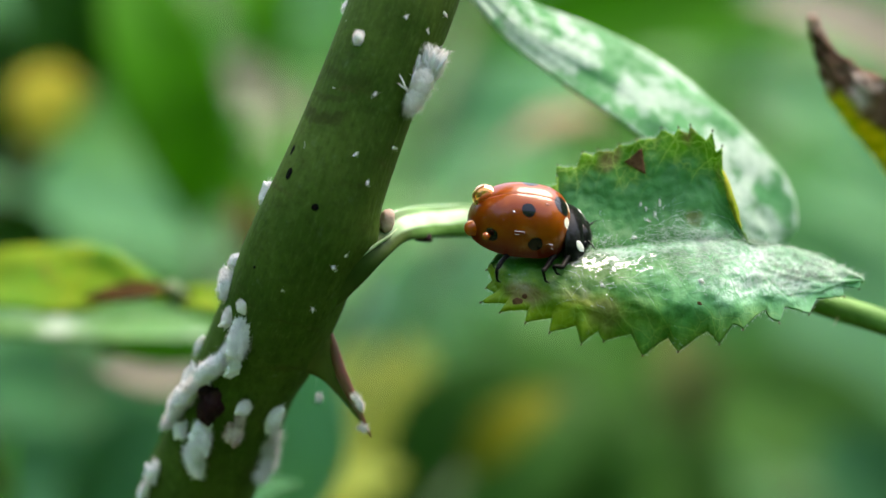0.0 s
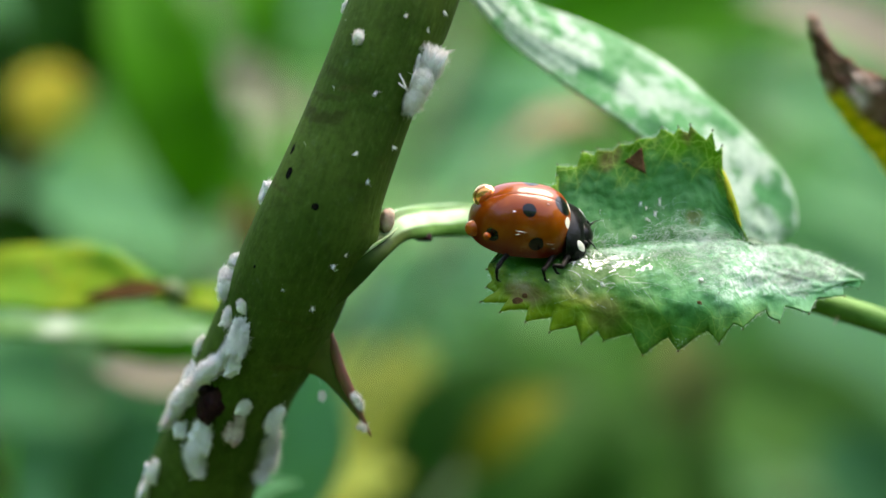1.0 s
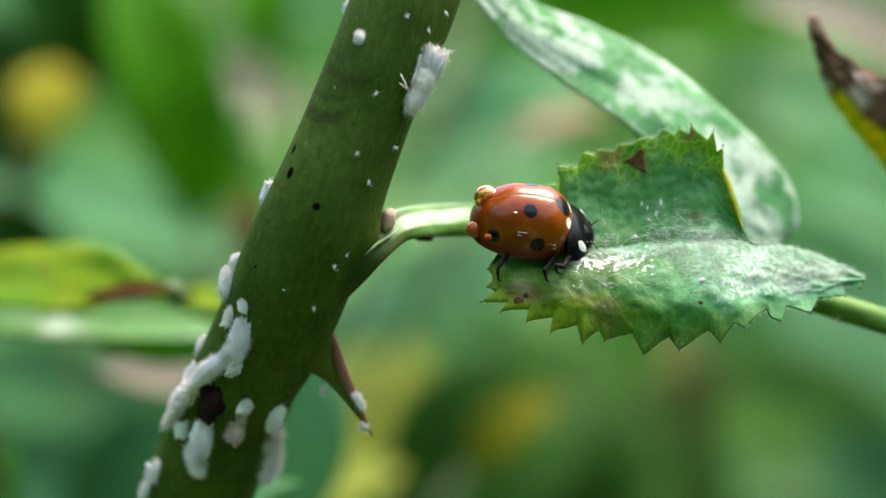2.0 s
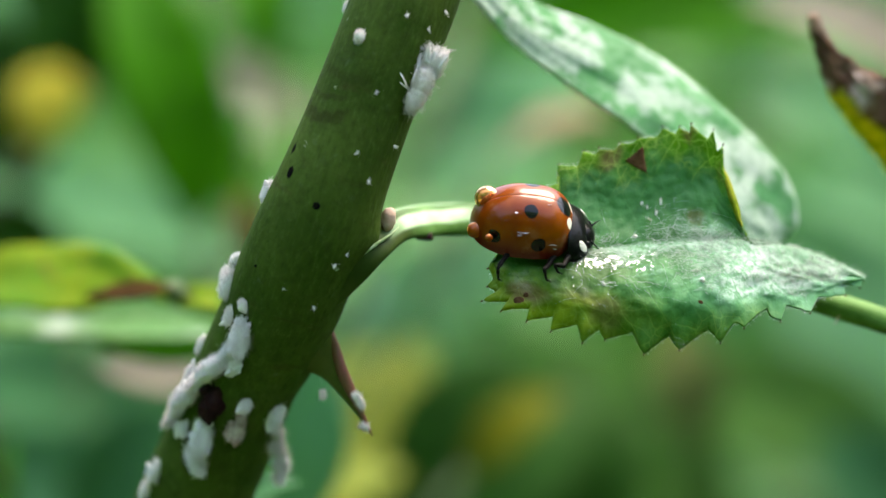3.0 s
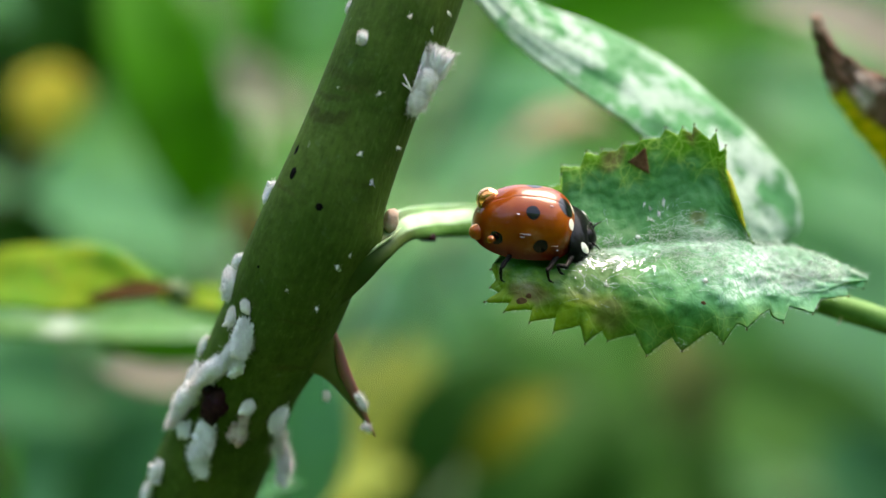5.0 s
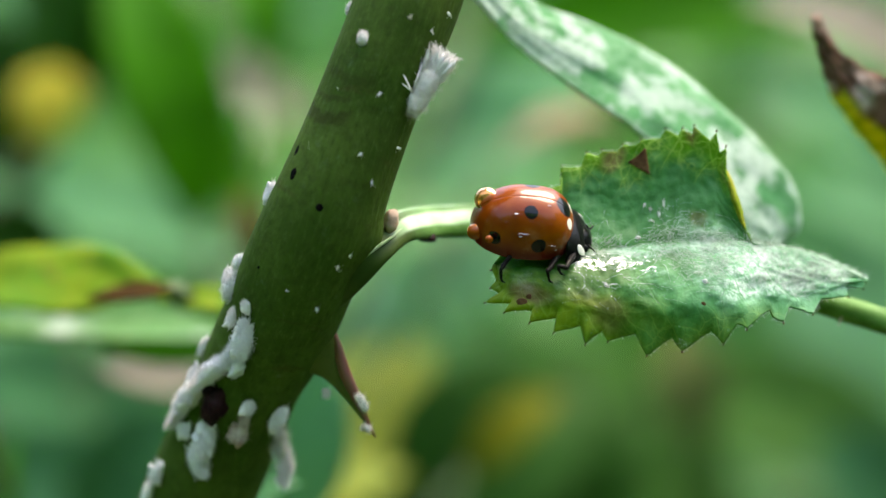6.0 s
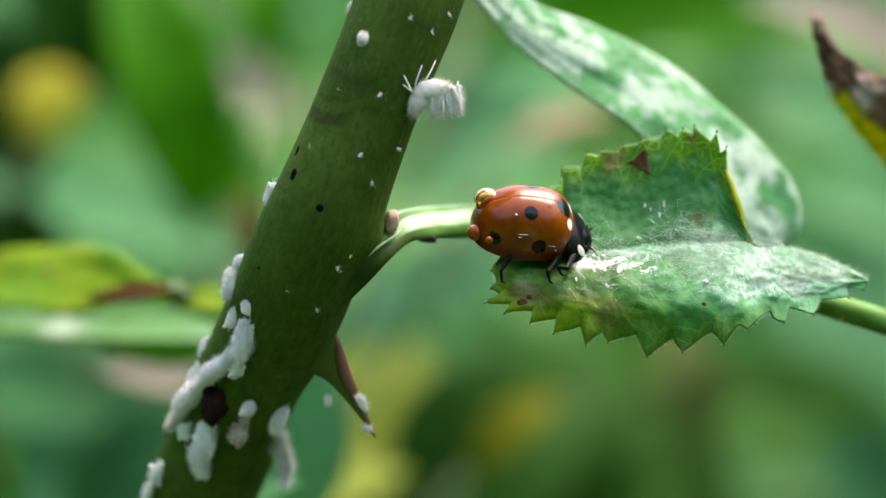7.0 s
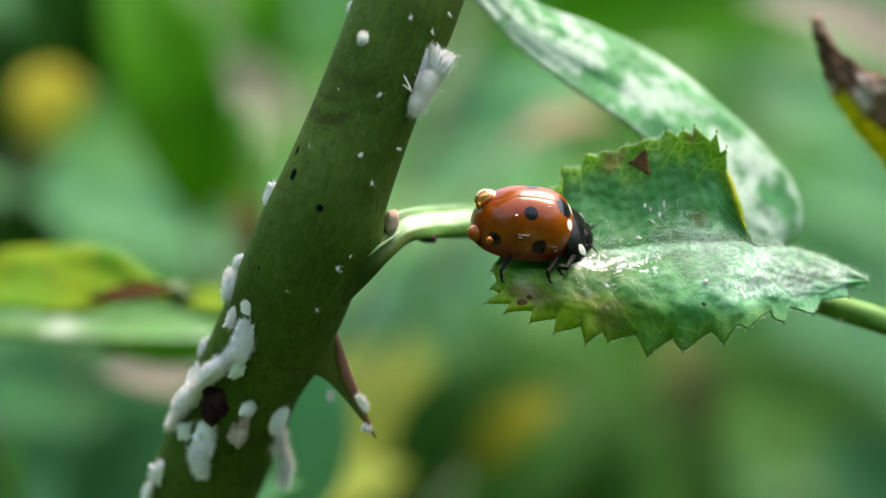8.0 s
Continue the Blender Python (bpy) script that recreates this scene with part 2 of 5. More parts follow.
def stem_material():
    k = Nodes("green_cane_bark")
    o = k.obj()
    uv = k.n("ShaderNodeUVMap")
    u = k.n("ShaderNodeSeparateXYZ", 0, None, Vector=uv)   # along, mm
    v = k.n("ShaderNodeSeparateXYZ", 1, None, Vector=uv)   # round, 0..1
    grain_vec = k.n("ShaderNodeCombineXYZ", 0, None, X=k.math("MULTIPLY", u, 0.12), Y=k.math("MULTIPLY", v, 70.0), Z=0.0)
    grain = k.noise(grain_vec, 1.0, 4.0, 0.6)
    blot = k.noise(o, 210.0, 4.0)
    col = k.mix(k.step(blot, 0.3, 0.7), (0.033, 0.066, 0.008), (0.066, 0.108, 0.017))
    col = k.mix(k.math("MULTIPLY", k.step(grain, 0.42, 0.7), 0.16), col, (0.090, 0.145, 0.030))
    fleck = k.noise(k.n("ShaderNodeCombineXYZ", 0, None, X=k.math("MULTIPLY", u, 1.6), Y=k.math("MULTIPLY", v, 60.0), Z=1.0), 1.0, 5.0, 0.65)
    col = k.mix(k.math("MULTIPLY", k.step(fleck, 0.5, 0.72), 0.5), col, (0.095, 0.150, 0.035))
    col = k.mix(k.math("MULTIPLY", k.step(fleck, 0.48, 0.30), 0.5), col, (0.020, 0.040, 0.006))
    brown = k.step(k.noise(k.n("ShaderNodeCombineXYZ", 0, None, X=k.math("MULTIPLY", u, 1.1), Y=k.math("MULTIPLY", v, 5.0), Z=3.0), 0.8, 4.0), 0.6, 0.75)
    col = k.mix(k.math("MULTIPLY", brown, 0.55), col, (0.05, 0.035, 0.01))
    # old leaf scars: brown arcs part of the way round
    ragged = k.math("MULTIPLY_ADD", k.noise(k.n("ShaderNodeCombineXYZ", 0, None, X=u, Y=k.math("MULTIPLY", v, 26.0), Z=0.0), 1.3, 4.0), 0.9, -0.45)
    for at_mm, v0, v1, dip, wide, amount in SCARS:
        span = k.step(v, v0, v0 + 0.03)
        span = k.math("MULTIPLY", span, k.step(v, v1, v1 - 0.03))
        arc = k.math("MULTIPLY", k.math("SINE", k.math("MULTIPLY", k.math("SUBTRACT", v, v0), math.pi / (v1 - v0))), dip)
        off = k.math("ABSOLUTE", k.math("ADD", k.math("SUBTRACT", k.math("SUBTRACT", u, at_mm), arc), ragged))
        col = k.mix(k.math("MULTIPLY", k.math("MULTIPLY", span, k.step(off, wide, wide * 0.2)), amount), col, (0.024, 0.022, 0.005))
    col = k.mix(k.math("MULTIPLY", k.step(k.noise(o, 1500.0, 5.0, 0.65), 0.45, 0.7), 0.4), col, (0.028, 0.040, 0.007))
    wax = k.math("MULTIPLY", k.step(k.noise(o, 900.0, 5.0, 0.7), 0.6, 0.9), 0.22)
    col = k.mix(wax, col, (0.30, 0.38, 0.30))
    h = k.math("ADD", k.math("MULTIPLY", grain, 0.45), k.math("MULTIPLY", k.math("ADD", fleck, k.noise(o, 3000.0, 3.0)), 0.35))
    return k.finish(k.plain(col, 0.62, k.bump(h, 0.8, 0.00012), Specular_IOR_Level=0.07))


def elytra_material():
    """Orange-red lacquer with the seven black spots and the pale base marks, in the beetle's own millimetres."""
    k = Nodes("ladybird_shell")
    o = k.obj()
    warp = k.n("ShaderNodeVectorMath", 0, {"operation": "MULTIPLY_ADD"}, i0=k.n("ShaderNodeTexNoise", 1, None, Vector=o, Scale=1400.0, Detail=2.0),
               i1=(0.00022, 0.00022, 0.00022), i2=o)
    col = k.mix(k.step(k.noise(o, 420.0, 3.0), 0.3, 0.75), (0.165, 0.023, 0.0007), (0.255, 0.058, 0.0012))
    z = k.n("ShaderNodeSeparateXYZ", 2, None, Vector=o)
    col = k.mix(k.step(z, 0.0009, 0.0001), col, (0.10, 0.006, 0.002))
    smear = k.math("MULTIPLY", k.step(k.noise(warp, 620.0, 5.0, 0.6), 0.56, 0.76), 0.26)
    col = k.mix(smear, col, (0.42, 0.22, 0.13))
    for x, y, zz, r, c in SPOTS:
        d = k.n("ShaderNodeVectorMath", 1, {"operation": "DISTANCE"}, i0=warp, i1=(x * MM + 0.0001, y * MM + 0.0001, zz * MM + 0.0001))
        col = k.mix(k.step(d, r * MM * 1.08, r * MM * 0.9), col, c)
    rough = k.math("MULTIPLY_ADD", k.noise(o, 2500.0, 3.0), 0.15, 0.25)
    return k.finish(k.plain(col, rough, k.bump(k.noise(o, 5200.0, 2.0), 0.06, 0.00005), Coat_Weight=0.52, Coat_Roughness=0.012, Specular_IOR_Level=0.05))


def wet_material():
    """A clear liquid film: gloss by Fresnel over what lies below."""
    k = Nodes("wet_film")
    o = k.obj()
    bump = k.bump(k.noise(o, 5200.0, 5.0, 0.65), 1.0, 0.00011)
    gloss = k.n("ShaderNodeBsdfGlossy", 0, None, Color=(1, 1, 1, 1), Roughness=0.06, Normal=bump)
    return k.finish(k.n("ShaderNodeMixShader", 0, None, i0=k.n("ShaderNodeFresnel", 0, None, IOR=1.4, Normal=bump), i1=k.n("ShaderNodeBsdfTransparent"), i2=gloss))


def fluid_material(name, tint, clear):
    """Cloudy coloured fluid, part clear."""
    k = Nodes(name)
    glass = k.n("ShaderNodeBsdfGlass", 0, None, Color=(*[c ** 0.35 for c in tint], 1), Roughness=0.02, IOR=1.33)
    return k.finish(k.n("ShaderNodeMixShader", 0, None, i0=clear, i1=k.plain(tint, 0.12, None, Coat_Weight=0.1, Coat_Roughness=0.03), i2=glass))


def petiole_material():
    k = Nodes("striped_petiole")
    o = k.obj()
    uv = k.n("ShaderNodeUVMap")
    u = k.n("ShaderNodeSeparateXYZ", 0, None, Vector=uv)
    h = k.math("SINE", k.math("MULTIPLY", k.n("ShaderNodeSeparateXYZ", 1, None, Vector=uv), 2 * math.pi))
    h = k.math("ADD", h, k.math("MULTIPLY_ADD", k.noise(o, 260.0, 3.0), 0.3, -0.15))
    band = k.math("MULTIPLY", k.step(h, -0.62, -0.4), k.step(h, 0.40, 0.16))
    band = k.math("MAXIMUM", band, k.math("MULTIPLY", k.step(h, 0.72, 0.85), 0.7))
    band = k.math("MULTIPLY", band, k.math("MULTIPLY", k.step(u, 57.0, 51.0), k.step(u, 27.0, 39.0)))
    green = k.mix(k.step(k.noise(o, 500.0, 4.0), 0.35, 0.7), (0.055, 0.15, 0.02), (0.12, 0.26, 0.06))
    green = k.mix(k.step(u, 44.0, 32.0), green, k.mix(k.step(k.noise(o, 400.0, 4.0), 0.35, 0.7), (0.024, 0.050, 0.006), (0.055, 0.085, 0.014)))
    col = k.mix(band, green, k.mix(k.step(k.noise(o, 700.0, 3.0), 0.3, 0.7), (0.40, 0.62, 0.33), (0.58, 0.76, 0.50)))
    return k.finish(k.plain(col, 0.55, k.bump(k.noise(o, 1800.0, 3.0), 0.3, 0.0001), Specular_IOR_Level=0.15))


BLACK = (0.0025, 0.0025, 0.003)
IVORY = (0.75, 0.72, 0.62)


def dome(x, y):
    """Height of the beetle's back above its rim, in mm."""
    r = 1 - (abs(x) / 2.95) ** (1.95 if x < 0 else 3.4) - abs(y / 2.36) ** 2.25
    return 2.45 * max(r, 0.0) ** 0.5


SPOTS = []
for _x, _y, _r, _c in ((0.42, -1.05, 0.40, BLACK), (-1.52, -1.88, 0.40, BLACK), (0.98, -2.22, 0.42, BLACK), (0.42, 1.25, 0.42, BLACK), (-1.72, 1.88, 0.40, BLACK),
                       (0.98, 2.14, 0.38, BLACK), (2.66, 0.66, 0.33, IVORY), (2.66, -0.66, 0.33, IVORY), (2.30, 0.0, 0.62, BLACK)):
    SPOTS.append((_x, _y, dome(_x, _y), _r, _c))

M_STEM = stem_material()
M_LEAFLET = leaflet_material()
M_BACK = leaf_material("mildewed_leaf", (0.10, 0.37, 0.14), (0.045, 0.24, 0.08), (0.30, 0.53, 0.32), 1.1, 0.4, 12.0, 900.0, film_scale=380.0, edge=(0.50, 0.68, 0.50), edge_at=1.02)
M_PETIOLE2 = petiole_material()
M_PETIOLE = soft_material("pale_green_petiole", (0.16, 0.30, 0.09), (0.45, 0.55, 0.34), 300.0, 0.5, shine=0.15)
M_WAX = soft_material("white_wax_wool", (0.84, 0.80, 0.79), (0.94, 0.91, 0.90), 900.0, 0.9, 0.8, shine=0.22)
M_DOWN = soft_material("greenish_white_down", (0.60, 0.70, 0.62), (0.80, 0.86, 0.80), 900.0, 0.9, 0.5, shine=0.42)
M_WAXPINK = soft_material("pinkish_waxy_skin", (0.78, 0.70, 0.65), (0.90, 0.84, 0.81), 900.0, 0.8, 0.6, shine=0.15)
M_HUSK = soft_material("pink_husk_skin", (0.42, 0.26, 0.22), (0.74, 0.60, 0.55), 1500.0, 0.8, 0.7, shine=0.2)
M_DARK = soft_material("dark_purple_skin", (0.008, 0.002, 0.004), (0.034, 0.008, 0.012), 900.0, 0.55, Specular_IOR_Level=0.12)
M_THORN = soft_material("red_thorn_skin", (0.21, 0.045, 0.040), (0.14, 0.07, 0.03), 260.0, 0.45, 0.3)
M_THORNBASE = soft_material("green_thorn_base", (0.044, 0.072, 0.010), (0.076, 0.096, 0.019), 260.0, 0.6, 0.5, Specular_IOR_Level=0.14)
M_BUD = soft_material("pinkish_bud_scar", (0.42, 0.26, 0.19), (0.62, 0.48, 0.38), 500.0, 0.7)
M_DEAD = soft_material("dead_brown_blade", (0.062, 0.028, 0.012), (0.135, 0.070, 0.032), 500.0, 0.8, Specular_IOR_Level=0.06)
M_WITHER = soft_material("withered_yellow_blade", (0.20, 0.29, 0.014), (0.44, 0.44, 0.05), 420.0, 0.7, 0.5, shine=0.45, Specular_IOR_Level=0.1)
M_BLACKSPOT = soft_material("black_lenticel_cork", (0.003, 0.003, 0.003), (0.010, 0.008, 0.006), 2000.0, 0.8, Specular_IOR_Level=0.03)
M_SHELL = elytra_material()
M_BLACK = soft_material("black_chitin", (0.003, 0.003, 0.003), (0.007, 0.007, 0.007), 1500.0, 0.3, 0.2, Coat_Weight=0.22, Coat_Roughness=0.03, Specular_IOR_Level=0.03)
M_IVORY = soft_material("ivory_mark", (0.62, 0.60, 0.54), (0.80, 0.78, 0.72), 1500.0, 0.4)
M_LEG = soft_material("black_leg_chitin", (0.003, 0.003, 0.003), (0.010, 0.008, 0.006), 2500.0, 0.4, Specular_IOR_Level=0.08)
M_AMBER = fluid_material("amber_fluid", (0.38, 0.066, 0.003), 0.35)
M_HONEY = fluid_material("honey_coloured_fluid", (0.56, 0.17, 0.035), 0.84)
M_WET = wet_material()


# ---- mesh tools ----
class Buf:
    """Vertices, faces and face UVs of one mesh, in world metres."""

    def __init__(self):
        self.v, self.f, self.uv = [], [], []

    def sheet(self, pts, nu, nv, uvs=None, wrap=False):
        """A grid of nu rows of nv points."""
        base = len(self.v)
        self.v.extend(pts)
        for i in range(nu - 1):
            for j in range(nv if wrap else nv - 1):
                j2 = (j + 1) % nv
                q = (i * nv + j, i * nv + j2, (i + 1) * nv + j2, (i + 1) * nv + j)
                self.f.append(tuple(base + c for c in q))
                if uvs is not None:
                    qs = [uvs[c] for c in q]
                    if wrap and j2 == 0:
                        qs[1], qs[2] = (qs[1][0], 1.0), (qs[2][0], 1.0)
                    self.uv.extend(qs)
                else:
                    self.uv.extend([(0, 0)] * 4)

    def tube(self, path, radii, n=8, squash=None, caps=True):
        path = [Vector(p) for p in path]
        side = None
        pts, uvs = [], []
        for i, p in enumerate(path):
            d = (path[min(i + 1, len(path) - 1)] - path[max(i - 1, 0)]).normalized()
            if side is None:
                side = d.orthogonal().normalized() if squash is None else (Vector(squash) - d * d.dot(Vector(squash))).normalized()
            else:
                side = (side - d * side.dot(d)).normalized()
            up = d.cross(side)
            r = radii[i] if isinstance(radii[i], tuple) else (radii[i], radii[i])
            for j in range(n):
                a = 2 * math.pi * j / n
                pts.append(p + side * (math.cos(a) * r[0]) + up * (math.sin(a) * r[1]))
                uvs.append((i, j / n))
        base = len(self.v)
        self.sheet(pts, len(path), n, uvs, True)
        if caps:
            for ring in (0, len(path) - 1):
                idx = [base + ring * n + j for j in range(n)]
                self.f.append(tuple(idx if ring else idx[::-1]))
                self.uv.extend([(0, 0)] * n)

    def blob(self, c, axes, amp=0.0, freq=1500.0, nu=12, nv=16, seed=0.0):
        """A lumpy ellipsoid; axes are three vectors."""
        pts = []
        for i in range(nu + 1):
            th = math.pi * i / nu
            for j in range(nv):
                ph = 2 * math.pi * j / nv
                d = axes[0] * (math.sin(th) * math.cos(ph)) + axes[1] * (math.sin(th) * math.sin(ph)) + axes[2] * math.cos(th)
                s = 1.0
                if amp:
                    q = (Vector(c) + d) * freq + Vector((seed, seed * 1.7, 0))
                    s += amp * (noise.noise(q) + 0.6 * noise.noise(q * 2.3) + 0.4 * noise.noise(q * 5.1))
                pts.append(Vector(c) + d * s)
        self.sheet(pts, nu + 1, nv, None, True)

    def hair(self, p, d, length, r, bend=None, n=3, seg=3):
        d = d.normalized()
        bend = bend or Vector((0, 0, 0))
        path = [p + d * (length * i / seg) + bend * (length * (i / seg) ** 2) for i in range(seg + 1)]
        self.tube(path, [r * (1 - 0.75 * i / seg) for i in range(seg + 1)], n, None, False)


def make(name, buf, material, parent=None, label="", smooth=True, origin=None, thick=0.0, local=False):
    """One mesh object from a buffer; under parent, or at top level with its origin given."""
    me = bpy.data.meshes.new(name)
    o = Vector((0, 0, 0)) if local else (Vector(origin) if origin is not None else (parent.matrix_basis.translation if parent and not parent.parent else
         (parent.parent.matrix_basis.translation if parent else Vector((0, 0, 0)))))
    me.from_pydata([tuple(Vector(p) - o) for p in buf.v], [], buf.f)
    layer = me.uv_layers.new(name="UVMap")
    layer.data.foreach_set("uv", np.array(buf.uv, dtype=np.float32).ravel())
    if smooth:
        me.polygons.foreach_set("use_smooth", [True] * len(me.polygons))
    me.materials.append(material)
    me.validate()
    me.update()
    ob = new(name, me)
    if parent:
        ob.parent = parent
    elif origin is not None:
        ob.location = origin
    if thick:
        s = ob.modifiers.new("thickness", "SOLIDIFY")
        s.thickness, s.offset = thick, 0.0
    if label:
        ob["label"] = label
    return ob


def thing(name, origin, label, category, group=""):
    e = new(name)
    e.location = origin
    e.empty_display_size = 0.002
    e.matrix_basis = Matrix.Translation(origin)
    return tagged(e, label, category, group)


def curve_points(keys, n):
    """Catmull-Rom through keys of any length of tuple."""
    ks = [np.array(q, float) for q in keys]
    ks = [2 * ks[0] - ks[1]] + ks + [2 * ks[-1] - ks[-2]]
    out = []
    segs = len(ks) - 3
    for i in range(n):
        x = i / (n - 1) * segs
        s = min(int(x), segs - 1)
        t = x - s
        a, b, c, d = ks[s:s + 4]
        out.append(0.5 * (2 * b + (c - a) * t + (2 * a - 5 * b + 4 * c - d) * t * t + (3 * b - a - 3 * c + d) * t ** 3))
    return out


def smooth01(x):
    x = min(max(x, 0.0), 1.0)
    return x * x * (3 - 2 * x)


# ---- ground ----
def ground_material():
    k = Nodes("grassy_soil")
    o = k.obj()
    col = k.mix(k.step(k.noise(o, 3.0, 6.0), 0.35, 0.65), (0.05, 0.09, 0.025), (0.09, 0.075, 0.045))
    col = k.mix(k.step(k.noise(o, 60.0, 5.0), 0.4, 0.7), col, (0.03, 0.06, 0.015))
    return k.finish(k.plain(col, 0.9, k.bump(k.noise(o, 40.0, 6.0), 0.8, 0.02)))


def build_ground():
    g = Buf()
    n = 60
    pts = []
    for i in range(n):
        for j in range(n):
            x = math.copysign(abs(i / (n - 1) * 2 - 1) ** 4, i / (n - 1) - 0.5) * 2500
            y = math.copysign(abs(j / (n - 1) * 2 - 1) ** 4, j / (n - 1) - 0.5) * 2500
            pts.append(Vector((x, y, 0.03 * noise.noise(Vector((x * 0.8, y * 0.8, 0))) - 0.02)))
    g.sheet(pts, n, n)
    tagged(make("ground", g, ground_material()), "rough soil with short grass under the rose bushes", "ground", "", "structure")


build_ground()

# ---- the rose cane ----
CANE_KEYS = [(760, -620, 14, 2.5), (775, -300, 7, 2.75), (748, -110, 2, 2.9), (715, 0, 0, 2.95), (637, 195, -0.5, 2.9), (581, 340, -0.4, 3.12), (537, 440, 0.6, 3.3),
             (497, 540, 2.4, 3.3), (442, 650, 4.8, 3.07), (400, 745, 7.0, 3.19), (343, 882, 10, 3.31), (270, 1060, 14, 3.4), (190, 1300, 19, 3.5)]
CANE = [(at(*q[:3]), q[3] * MM) for q in curve_points(CANE_KEYS, 260)]
_low = CANE[-1][0]
FOOT = Vector((_low.x - 0.030, _low.y + 0.015, -0.03))
CANE_GRID = curve_points(CANE_KEYS, 260)


def cane_bulge(b, ang):
    """Swelling round the node and the seat of the prickle, in mm; ang 0 faces right."""
    r = max(0.0, math.cos(ang))
    s = 0.45 * math.exp(-((b - 385) / 32) ** 2) * r ** 3
    s += 0.22 * math.exp(-((b - 615) / 50) ** 2) * r ** 2
    return s


def cane_depth(a, b):
    """Depth of the cane's face towards the viewer at the grid spot, or of its rim beyond it."""
    best = None
    for i in range(len(CANE_GRID) - 1):
        c, e = CANE_GRID[i], CANE_GRID[i + 1]
        t = np.array((e[0] - c[0], e[1] - c[1]))
        t = t / np.linalg.norm(t)
        off = np.array((a - c[0], b - c[1]))
        along = abs(off @ t)
        if best is None or along < best[0]:
            slope = (e[2] - c[2]) / (math.hypot(e[0] - c[0], e[1] - c[1]) * GRID)
            best = (along, off[0] * -t[1] + off[1] * t[0], c, slope)
    x = best[1] * GRID
    r = best[2][3]
    return best[2][2] - math.sqrt(max(r * r - x * x, 0.0) * (1 + best[3] ** 2))


def on_cane(a, b, lift=0.0):
    return at(a, b, cane_depth(a, b) - lift)


def build_cane():
    cane = thing("rose_cane", FOOT, "thick green rose cane with a thorn, standing among leaves", "rose cane")
    k = Buf()
    nr = 56
    pts, uvs = [], []
    run = 0.0
    n = len(CANE)
    low = [(FOOT.lerp(_low, 1 - (i / 14)) + Vector((0.012 * math.sin(math.pi * i / 14), 0, 0)), 0.0034 + 0.001 * i / 14) for i in range(1, 15)]
    chain = [(p, r, CANE_GRID[i][1]) for i, (p, r) in enumerate(CANE)] + [(p, r, 1400) for p, r in low]
    for i, (p, r, b) in enumerate(chain):
        q0, q1 = chain[max(i - 1, 0)][0], chain[min(i + 1, len(chain) - 1)][0]
        d = (q1 - q0).normalized()
        right = (Vector((1, 0, 0)) - d * d.x).normalized()
        toward = d.cross(right)
        if i:
            run += (p - chain[i - 1][0]).length
        for j in range(nr):
            a = 2 * math.pi * j / nr
            rr = r + cane_bulge(b, a) * MM
            q = Vector((math.cos(a) * 2.2, math.sin(a) * 2.2, run * 240))
            rr *= 1 + 0.018 * noise.noise(q) + 0.010 * math.cos(a * 7 + 0.6 * math.sin(run * 90))
            pts.append(p + right * (math.cos(a) * rr) + toward * (math.sin(a) * rr))
            uvs.append((run * 1000, j / nr))
    k.sheet(pts, len(chain), nr, uvs, True)
    k.f.append(tuple(range(nr)))
    k.uv.extend([(0, 0)] * nr)
    make("stem", k, M_STEM, cane, "ribbed dark green cane with brown flecks")
    return cane


CANE_THING = build_cane()


def build_thorn():
    keys = [(484, 566, 3.4, 70), (516, 592, 2.9, 68), (552, 620, 2.9, 49), (582, 652, 2.9, 26), (607, 689, 2.8, 14.5), (628, 722, 2.7, 9), (645, 750, 2.6, 4.5), (657, 773, 2.5, 1.0)]
    pts = curve_points(keys, 40)
    k = Buf()
    k.tube([at(*q[:3]) for q in pts], [(max(q[3], 0.8) * GRID * MM * (0.5 + 0.5 * smooth01((q[3] - 30) / 40)), max(q[3], 0.8) * GRID * MM) for q in pts], 28, (0, 1, 0))
    th = make("thorn", k, M_THORNBASE, CANE_THING, "green hooked thorn with a red ridge")
    ridge = Buf()
    rk = curve_points([(574, 556, 2.9, 0.8), (581, 580, 2.7, 4), (590, 612, 2.55, 8), (602, 655, 2.45, 10.5), (617, 690, 2.4, 9.5), (634, 725, 2.3, 6), (657, 774, 2.4, 1.2)], 30)
    ridge.tube([at(*q[:3]) for q in rk], [(q[3] * GRID * MM * 0.6, q[3] * GRID * MM) for q in rk], 12, (0, 1, 0))
    make("thorn_ridge", ridge, M_THORN, th, "dull red ridge of the thorn")
    return th


build_thorn()


